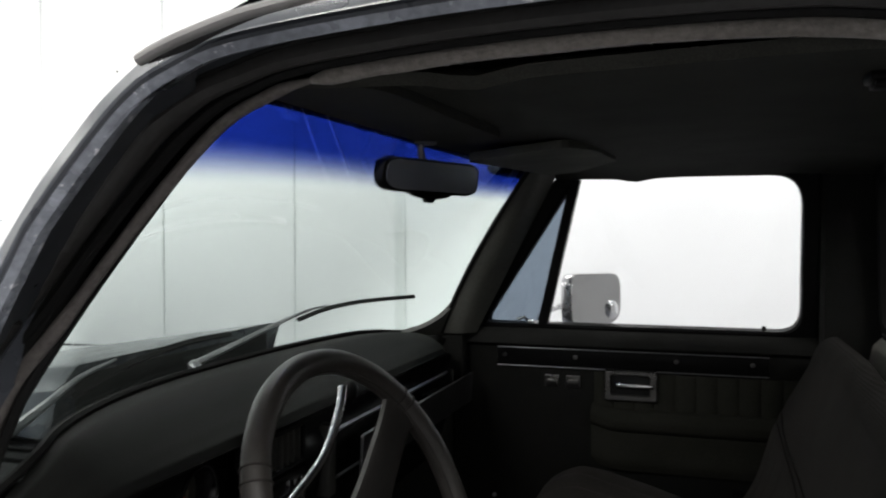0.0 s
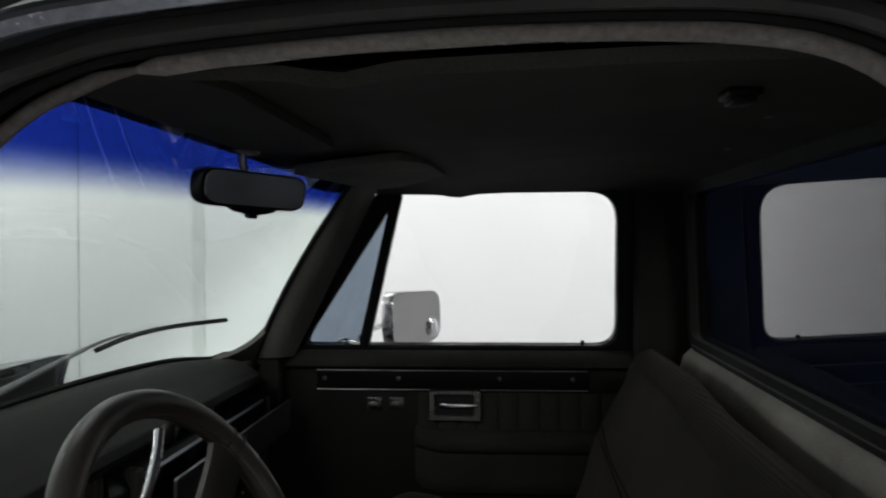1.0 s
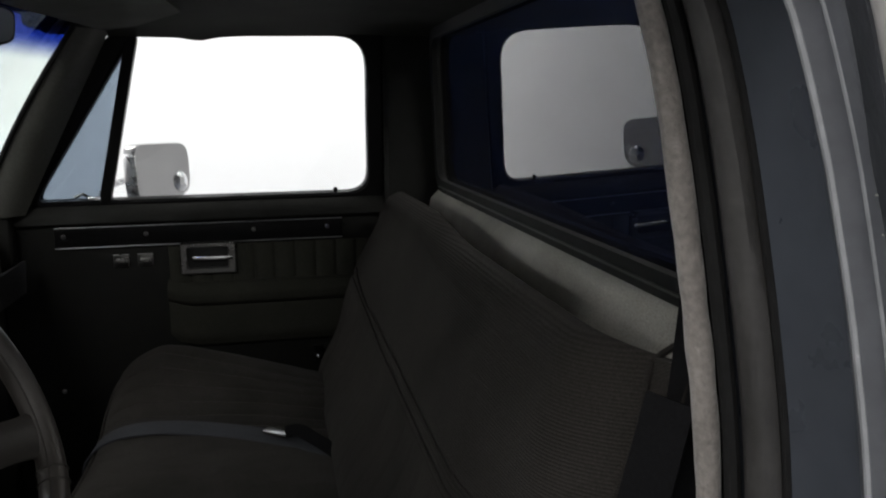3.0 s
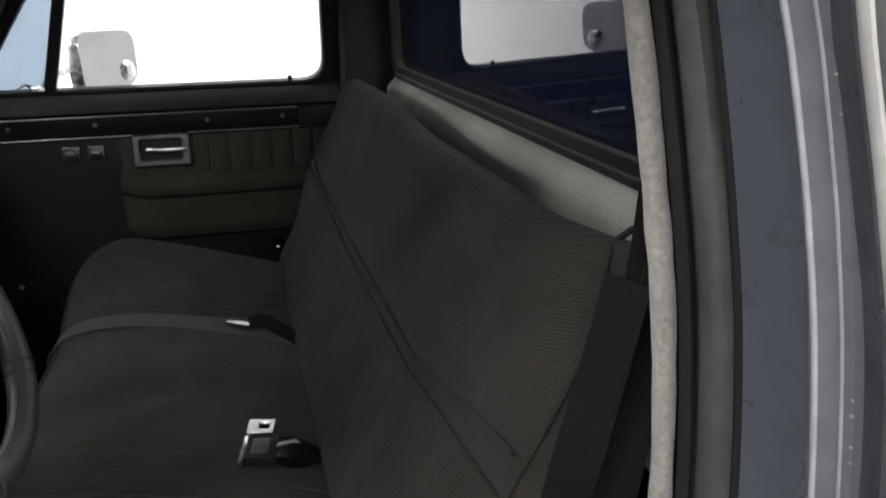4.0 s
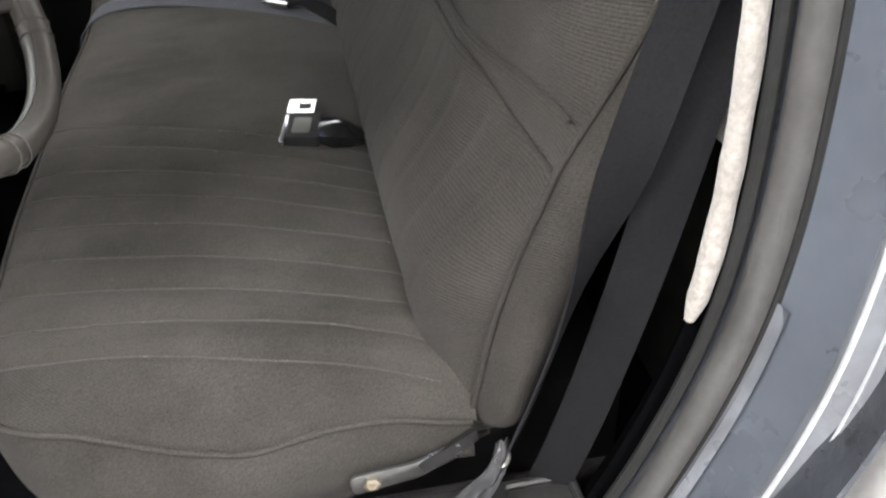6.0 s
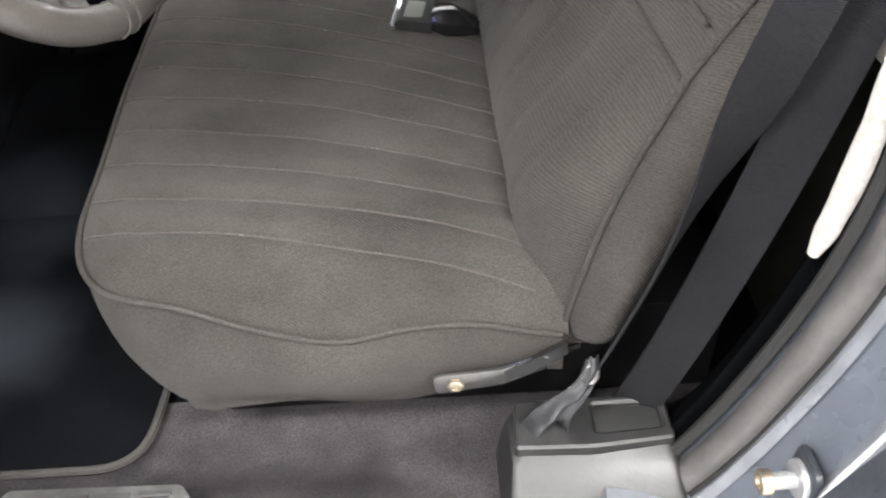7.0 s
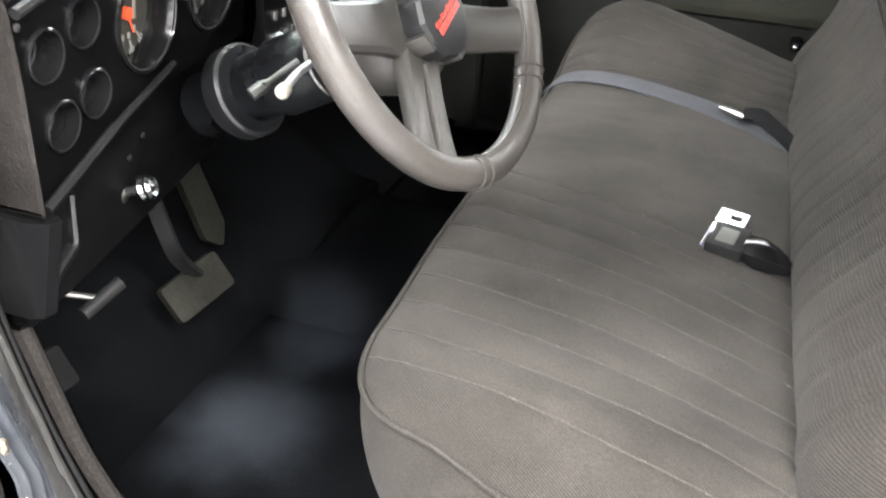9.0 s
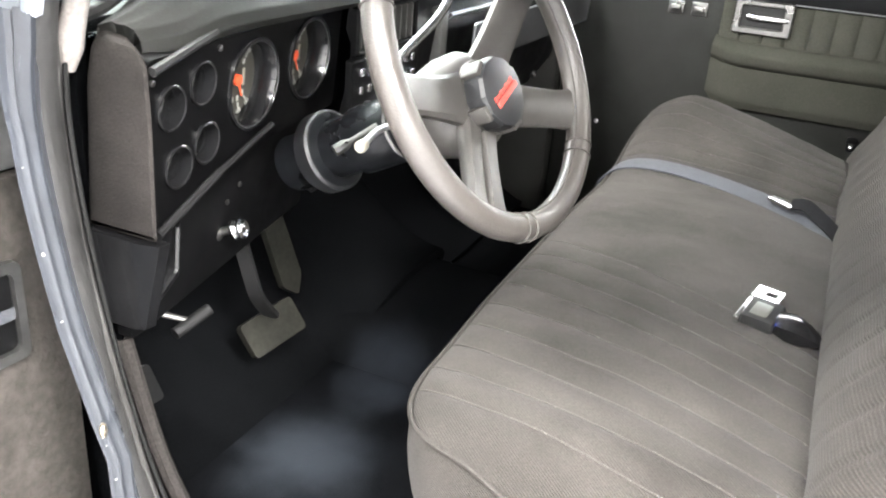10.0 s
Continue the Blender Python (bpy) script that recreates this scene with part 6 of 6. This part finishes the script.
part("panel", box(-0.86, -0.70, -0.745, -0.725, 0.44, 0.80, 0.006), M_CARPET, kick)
part("ribbed_edge", tube(smooth_line([(-0.690, -0.735, 0.755), (-0.672, -0.735, 0.69), (-0.645, -0.735, 0.60), (-0.61, -0.735, 0.53), (-0.57, -0.735, 0.487)], 0.006), 0.011, 8), M_RIB, kick, "ribbed grey edge trim")

# ---------------------------------------------------------------- passenger door
pd = thing("passenger_door", (-0.15, 0.87, 0.46), "closed passenger door with dark vinyl and pleated cloth panel", "door")


def dplate(outline, depth, at=0.0, bevel=0.0, inner=None, y=0.835):
    return plate(outline, depth, frame_of((0, y - at, 0), (1, 0, 0), (0, 0, 1)), bevel, inner)


# upper frame leans inwards towards the roof
UM = frame_of((0, 0.872, 1.195), (1, 0, 0), (0, -0.105, 1))


def uplate(outline, depth, at=0.0, bevel=0.0, inner=None):
    return plate([(x, z - 1.195) for x, z in outline], depth, UM @ Matrix.Translation((0, 0, at)), bevel, None if inner is None else [(x, z - 1.195) for x, z in inner])


door_out = rounded([(-0.62, 1.17), (0.30, 1.17), (0.30, 1.63), (-0.30, 1.63), (-0.345, 1.60), (-0.585, 1.235)], [0.01, 0.02, 0.05, 0.03, 0.03, 0.02], 6)
glass_hole = rounded([(-0.545, 1.2), (0.258, 1.2), (0.258, 1.592), (-0.286, 1.592), (-0.305, 1.575), (-0.535, 1.225)], [0.015, 0.055, 0.075, 0.02, 0.02, 0.02], 6)
part("window_frame", uplate(door_out, 0.035, 0.0, 0.006, glass_hole), M_BLACK, pd, "black door window frame")
part("frame_edge", uplate(rounded([(-0.5455, 1.193), (0.268, 1.193), (0.268, 1.60), (-0.2865, 1.60), (-0.3055, 1.5755), (-0.5355, 1.2255)], [0.015, 0.058, 0.08, 0.02, 0.02, 0.02], 6), 0.012, -0.008, 0.003, glass_hole), M_TRIMGREY, pd, "grey run channel")
part("divider_bar", ribbon([UM @ Vector((-0.392, 0.0, 0.02)), UM @ Vector((-0.296, 0.395, 0.02))], 0.026, 0.028, (1, 0, 0)), M_BLACK, pd, "black vent window divider")
g = part("door_glass", uplate([(-0.39, 1.19), (0.262, 1.19), (0.262, 1.59), (-0.29, 1.59)], 0.004, 0.010), M_SIDEGLASS, pd, "clear side glass")
g.visible_shadow = False
vw = part("vent_glass", uplate([(-0.575, 1.185), (-0.392, 1.185), (-0.300, 1.600), (-0.325, 1.600)], 0.004, 0.016), M_VENTGLASS, pd, "grey-blue triangular vent glass")
vw.visible_shadow = False
part("vent_latch", joined(box(-0.43, -0.40, 0.835, 0.850, 1.196, 1.208, 0.002), tube([(-0.425, 0.842, 1.204), (-0.44, 0.83, 1.216), (-0.458, 0.826, 1.208)], 0.004, 8)), M_CHROME, pd, "chrome vent latch")
part("lock_knob", joined(lathe([(0.009, 0.0), (0.009, 0.003), (0.004, 0.005), (0.003, 0.018), (0.0045, 0.02), (0.0055, 0.030), (0.004, 0.034), (0, 0.0345)], 12, Matrix.Translation((0.174, 0.850, 1.176)))), M_BLACK, pd, "black lock knob")
part("lock_ferrule", lathe([(0.014, 0), (0.014, 0.002), (0.006, 0.004), (0, 0.004)], 14, axis((0.174, 0.842, 1.170), (0, -0.5, 1))), M_STEEL, pd, "bright lock ferrule")


def sill_cap(u, v):
    x = -0.625 + u * 0.925
    a = v * math.pi * 0.50
    return (x, 0.875 - 0.045 * math.sin(a), 1.148 + 0.045 * math.cos(a) - 0.005)


part("sill_cap", sheet(sill_cap, 10, 10, 0.012), M_VINYL, pd, "rounded vinyl window sill")
part("inner_panel", dplate(rounded(rect(-0.64, 0.298, 0.47, 1.155), 0.02), 0.02, -0.02, 0.006), M_DOORVINYL, pd, "dark vinyl inner panel")
part("outer_skin", box(-0.66, 0.30, 0.900, 0.925, 0.42, 1.175, 0.01), M_PAINT, pd, "charcoal outer door skin")
part("door_core", box(-0.65, 0.295, 0.853, 0.902, 0.45, 1.165), M_BLACK, pd)
so = rounded(rect(-0.513, 0.187, 1.082, 1.1345), 0.006)
part("trim_strip", dplate(so, 0.006, 0.0, 0.0015), M_BLACK, pd, "black trim strip with bright edges")
for z in (1.0835, 1.1330):
    part("strip_edge", tube([(-0.512, 0.8275, z), (-0.16, 0.8275, z), (0.186, 0.8275, z)], 0.0014, 6), M_TRIMLINE, pd, "thin bright strip edge")
part("panel_screw", lathe([(0.006, 0), (0.006, 0.002), (0.003, 0.004), (0, 0.004)], 12, axis((-0.521, 0.829, 0.722), (0, -1, 0))), M_TRIMLINE, pd, "bright panel screw")
for x in (-0.492, -0.299, -0.038, 0.148):
    part("screw", lathe([(0.006, 0), (0.006, 0.002), (0.003, 0.0045), (0, 0.0045)], 12, axis((x, 0.829, 1.112), (0, -1, 0))), M_STEEL, pd, "trim screw")
for x in (-0.362, -0.305):
    part("window_switch", joined(dplate(rounded(rect(x - 0.019, x + 0.019, 1.030, 1.062), 0.003), 0.005, 0.0, 0.0015), box(x - 0.012, x + 0.012, 0.820, 0.831, 1.040, 1.052, 0.002)), M_STEEL, pd, "chrome power window switch")
ho = rounded(rect(-0.220, -0.084, 1.006, 1.086), 0.006)
hi = rounded(rect(-0.202, -0.104, 1.022, 1.072), 0.004)
hnd = part("handle_plate", dplate(ho, 0.012, 0.012, 0.003, hi), M_STEEL, pd, "worn bright handle surround")
part("recess", dplate(hi, 0.002, 0.0165), M_BLACKRUBBER, hnd, "dark recess")
part("lever", box(-0.190, -0.092, 0.808, 0.817, 1.040, 1.052, 0.003), M_CHROME, hnd, "chrome pull lever")


def pleats(u, v):
    x = -0.248 + u * 0.52
    z = 0.962 + v * 0.116
    return (x, 0.826 - 0.006 * abs(math.sin((x + 0.248) / 0.052 * math.pi)) ** 0.5, z)


part("pleated_insert", sheet(pleats, 100, 3, 0.008), M_DOORCLOTH, pd, "vertically pleated cloth insert")


def armrest(u, v):
    x = -0.252 + u * 0.54
    prof = [(0.832, 0.975), (0.812, 0.972), (0.800, 0.958), (0.804, 0.940), (0.818, 0.930), (0.820, 0.90), (0.822, 0.845), (0.832, 0.825)]
    k = v * 7
    i = min(6, int(k))
    t = k - i
    e = 0.02 * max(0, 0.08 - u) / 0.08
    return (x, prof[i][0] + (prof[i + 1][0] - prof[i][0]) * t + e, prof[i][1] + (prof[i + 1][1] - prof[i][1]) * t + 0.012 * max(0, 0.12 - u) / 0.12)


part("armrest_pocket", sheet(armrest, 30, 28, 0.01), M_DOORCLOTH, pd, "rolled armrest over a cloth pocket", angle=70)
bolt = thing("striker_bolt", (0.111, 0.765, 0.775), "small bright bolt at the foot of the passenger door", "bolt")
part("head", lathe([(0.007, 0), (0.007, 0.006), (0.003, 0.009), (0, 0.009)], 10, axis((0.111, 0.775, 0.783), (-0.3, -1, 0.3))), M_CHROME, bolt)
part("post", box(0.100, 0.122, 0.775, 0.845, 0.772, 0.794, 0.004), M_BLACK, bolt)

# ---------------------------------------------------------------- outside mirror
mr = thing("side_mirror", (-0.36, 0.98, 1.20), "chrome framed square door mirror with a round spot mirror", "mirror")
mm = frame_of((-0.277, 1.055, 1.251), (0.49, 0.87, 0.0), (-0.05, 0.03, 1.0))
mshape = rounded([(-0.105, -0.090), (0.118, -0.072), (0.125, 0.074), (-0.118, 0.078), (-0.125, -0.05)], [0.060, 0.050, 0.045, 0.035, 0.05], 6)
part("housing", plate(mshape, 0.030, mm @ Matrix.Translation((0, 0, -0.028)), 0.006), M_CHROME, mr, "chrome mirror housing")
part("glass", plate([(p[0] * 0.95, p[1] * 0.95) for p in mshape], 0.003, mm @ Matrix.Translation((0, 0, 0.002))), M_MIRROR2, mr, "silvered mirror glass")
part("spot_mirror", lathe([(0.028, 0.004), (0.028, 0.008), (0.023, 0.013), (0.014, 0.017), (0, 0.018)], 24, mm @ Matrix.Translation((0.068, -0.034, 0))), M_MIRROR, mr, "round convex spot mirror")
part("bracket", joined(tube(smooth_line([(-0.335, 1.06, 1.235), (-0.37, 1.01, 1.232), (-0.395, 0.95, 1.222), (-0.405, 0.905, 1.205)], 0.01), 0.008, 10), lathe([(0.015, -0.006), (0.015, 0.004), (0.01, 0.008), (0, 0.008)], 16, axis((-0.405, 0.91, 1.208), (0, 0.3, 1)))), M_CHROME, mr, "chrome mirror arm")

# ---------------------------------------------------------------- rear-view mirror, visors, dome lamp
rv = thing("rearview_mirror", (-0.45, 0.0, 1.56), "black framed rear-view mirror hanging from the windshield", "mirror")
rm = frame_of((-0.421, 0.004, 1.551), (0.52, 0.85, -0.03), (0.16, 0.03, 1.0))
ro = rounded([(-0.112, -0.022), (-0.092, -0.034), (0.092, -0.034), (0.112, -0.024), (0.112, 0.018), (0.096, 0.026), (-0.096, 0.026), (-0.112, 0.016)], 0.014, 4)
part("housing", plate(ro, 0.026, rm @ Matrix.Translation((0, 0, -0.024)), 0.006), M_BLACK, rv, "black plastic housing")
part("glass", plate([(p[0] * 0.93, p[1] * 0.86) for p in ro], 0.003, rm @ Matrix.Translation((0, 0, 0.0008))), M_GREYMIRROR, rv, "silvered mirror glass")
part("flip_tab", loft([[rm @ Vector((x, y, z)) for x, z in ((-w, -0.012), (w, -0.012), (w, 0.0), (-w, 0.0))] for y, w in ((-0.034, 0.05), (-0.040, 0.035), (-0.044, 0.010), (-0.050, 0.007))]), M_BLACK, rv, "small flip tab")
part("stalk", tube(smooth_line([(-0.436, 0.0, 1.565), (-0.442, -0.005, 1.595), (-0.436, -0.01, 1.615)], 0.01), 0.007, 8), M_STEEL, rv, "bright stalk")
part("mount", box(-0.448, -0.418, -0.04, 0.02, 1.605, 1.622, 0.004), M_PILLAR, rv, "pale mirror mount")

def visor(front, outline, drop, lab):
    """A padded flap; outline: (x, y) corners, front edge first; drop: height of the front and the rear edge."""
    v = thing("sun_visor", (outline[0][0], outline[0][1], drop[0]), lab, "sun visor", "sun visors")
    xs = [p[0] for p in outline]
    o = rounded(outline, 0.022, 5)

    def lift(bm):
        for w in bm.verts:
            k = (w.co.x - min(xs)) / (max(xs) - min(xs))
            w.co.z += drop[0] + (drop[1] - drop[0]) * k
        return bm

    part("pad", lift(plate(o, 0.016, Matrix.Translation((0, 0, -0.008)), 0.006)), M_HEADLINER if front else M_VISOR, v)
    part("rod", tube([(outline[0][0] + 0.006, outline[0][1] + 0.02, drop[0] + 0.006), (outline[1][0] + 0.006, outline[1][1] - 0.02, drop[0] + 0.006)], 0.004, 8), M_BLACK, v)


visor(True, [(-0.415, -0.66), (-0.415, -0.10), (-0.30, -0.06), (-0.265, -0.12), (-0.265, -0.60), (-0.29, -0.66)], (1.609, 1.606), "dark cloth sun visor folded up on the driver's side")
visor(False, [(-0.388, 0.10), (-0.330, 0.62), (-0.26, 0.60), (-0.140, 0.38), (-0.150, 0.12), (-0.19, 0.02)], (1.590, 1.606), "grey cloth sun visor folded up on the passenger side")
dl = thing("dome_lamp", (0.25, -0.42, 1.60), "small unlit interior roof lamp", "lamp")
part("base", box(0.212, 0.248, -0.465, -0.415, 1.608, 1.620, 0.004), M_BLACK, dl)
part("lens", box(0.217, 0.243, -0.46, -0.42, 1.602, 1.610, 0.003), M_GREYPLASTIC, dl, "cloudy plastic lens")
for x, y in ((0.30, -0.30), (0.34, 0.05), (0.37, 0.32)):
    single("trim_button", lathe([(0.006, 0), (0.006, -0.003), (0, -0.005)], 10, Matrix.Translation((x, y, 1.612))), M_STEEL, "small bright headliner button", "button", group="headliner buttons")

# ---------------------------------------------------------------- wipers
def on_glass(y, z, off=0.016):
    return Vector((ws_x(y, z) - 0.012 - off * 0.75, y, z + off * 0.6))


for lab, arm, blade in (("black windshield wiper resting low on the passenger side", [(-0.06, 1.185), (0.05, 1.212), (0.14, 1.238), (0.24, 1.262), (0.32, 1.268)], [(0.20, 1.255), (0.30, 1.272), (0.45, 1.277), (0.64, 1.275)]),
                        ("black windshield wiper resting low on the driver's side", [(-0.70, 1.185), (-0.60, 1.222), (-0.50, 1.240), (-0.40, 1.250)], [(-0.52, 1.228), (-0.40, 1.245), (-0.22, 1.258), (-0.06, 1.255)])):
    w = thing("wiper", on_glass(*arm[0]), lab, "wiper", "wipers")
    part("arm", tube(smooth_line([on_glass(y, z, 0.022) for y, z in arm], 0.02), lambda t: 0.0075 - 0.0055 * t, 6), M_TRIMLINE, w, "bright steel wiper arm")
    part("blade", ribbon(smooth_line([on_glass(y, z, 0.008) for y, z in blade], 0.02), 0.009, 0.005, (-0.7, 0, 0.7)), M_BLACKRUBBER, w, "black rubber blade")
    part("pivot", lathe([(0.012, -0.02), (0.012, 0.0), (0.007, 0.009), (0, 0.009)], 14, axis(on_glass(*arm[0], 0.02), (-0.7, 0, 0.7))), M_TRIMLINE, w, "bright pivot cap")

# ---------------------------------------------------------------- open driver's door
dd = thing("driver_door", (-0.70, -0.93, 0.45), "open driver's door with a taupe carpeted panel", "door")
da = radians(4)
OM = frame_of((-0.757, -0.775, 0.0), (-math.sin(da), -math.cos(da), 0.0), (0, 0, 1))   # x from the hinge to the door's edge, y up, z forward


def oplate(outline, depth, at=0.0, bevel=0.0, inner=None):
    return plate(outline, depth, OM @ Matrix.Translation((0, 0, at)), bevel, inner)


part("panel", oplate(rounded(rect(0.0, 1.02, 0.42, 0.985), 0.02), 0.03, -0.030, 0.01), M_FELT, dd, "taupe carpeted door panel")
part("skin", oplate(rounded(rect(0.0, 1.04, 0.40, 1.15), 0.03), 0.06, 0.002, 0.006), M_PAINT, dd, "charcoal door skin")
part("upper_panel", oplate(rounded(rect(0.0, 1.02, 0.99, 1.15), 0.02), 0.02, -0.018, 0.006), M_ALU, dd, "vinyl upper panel")
part("window_frame", oplate(rounded([(0.0, 1.15), (1.04, 1.15), (1.04, 1.60), (0.38, 1.60), (0.06, 1.22)], 0.03, 6), 0.03, 0.0, 0.006, rounded([(0.05, 1.17), (1.0, 1.17), (1.0, 1.56), (0.40, 1.56), (0.10, 1.24)], 0.03, 6)), M_BLACK, dd, "black window frame")
g = part("glass", oplate([(0.04, 1.16), (1.01, 1.16), (1.01, 1.57), (0.39, 1.57), (0.09, 1.24)], 0.004, 0.014), M_SIDEGLASS, dd, "clear side glass")
g.visible_shadow = False
part("handle_surround", oplate(rounded(rect(0.062, 0.20, 0.775, 0.895), 0.012), 0.012, -0.040, 0.004, rounded(rect(0.072, 0.19, 0.787, 0.883), 0.01)), M_STEEL, dd, "bright handle surround")
part("handle_recess", oplate(rounded(rect(0.072, 0.19, 0.787, 0.883), 0.01), 0.003, -0.032), M_BLACK, dd, "dark handle recess")
part("handle_lever", oplate(rounded(rect(0.078, 0.17, 0.83, 0.845), 0.004), 0.008, -0.044, 0.002), M_CHROME, dd, "chrome lever")
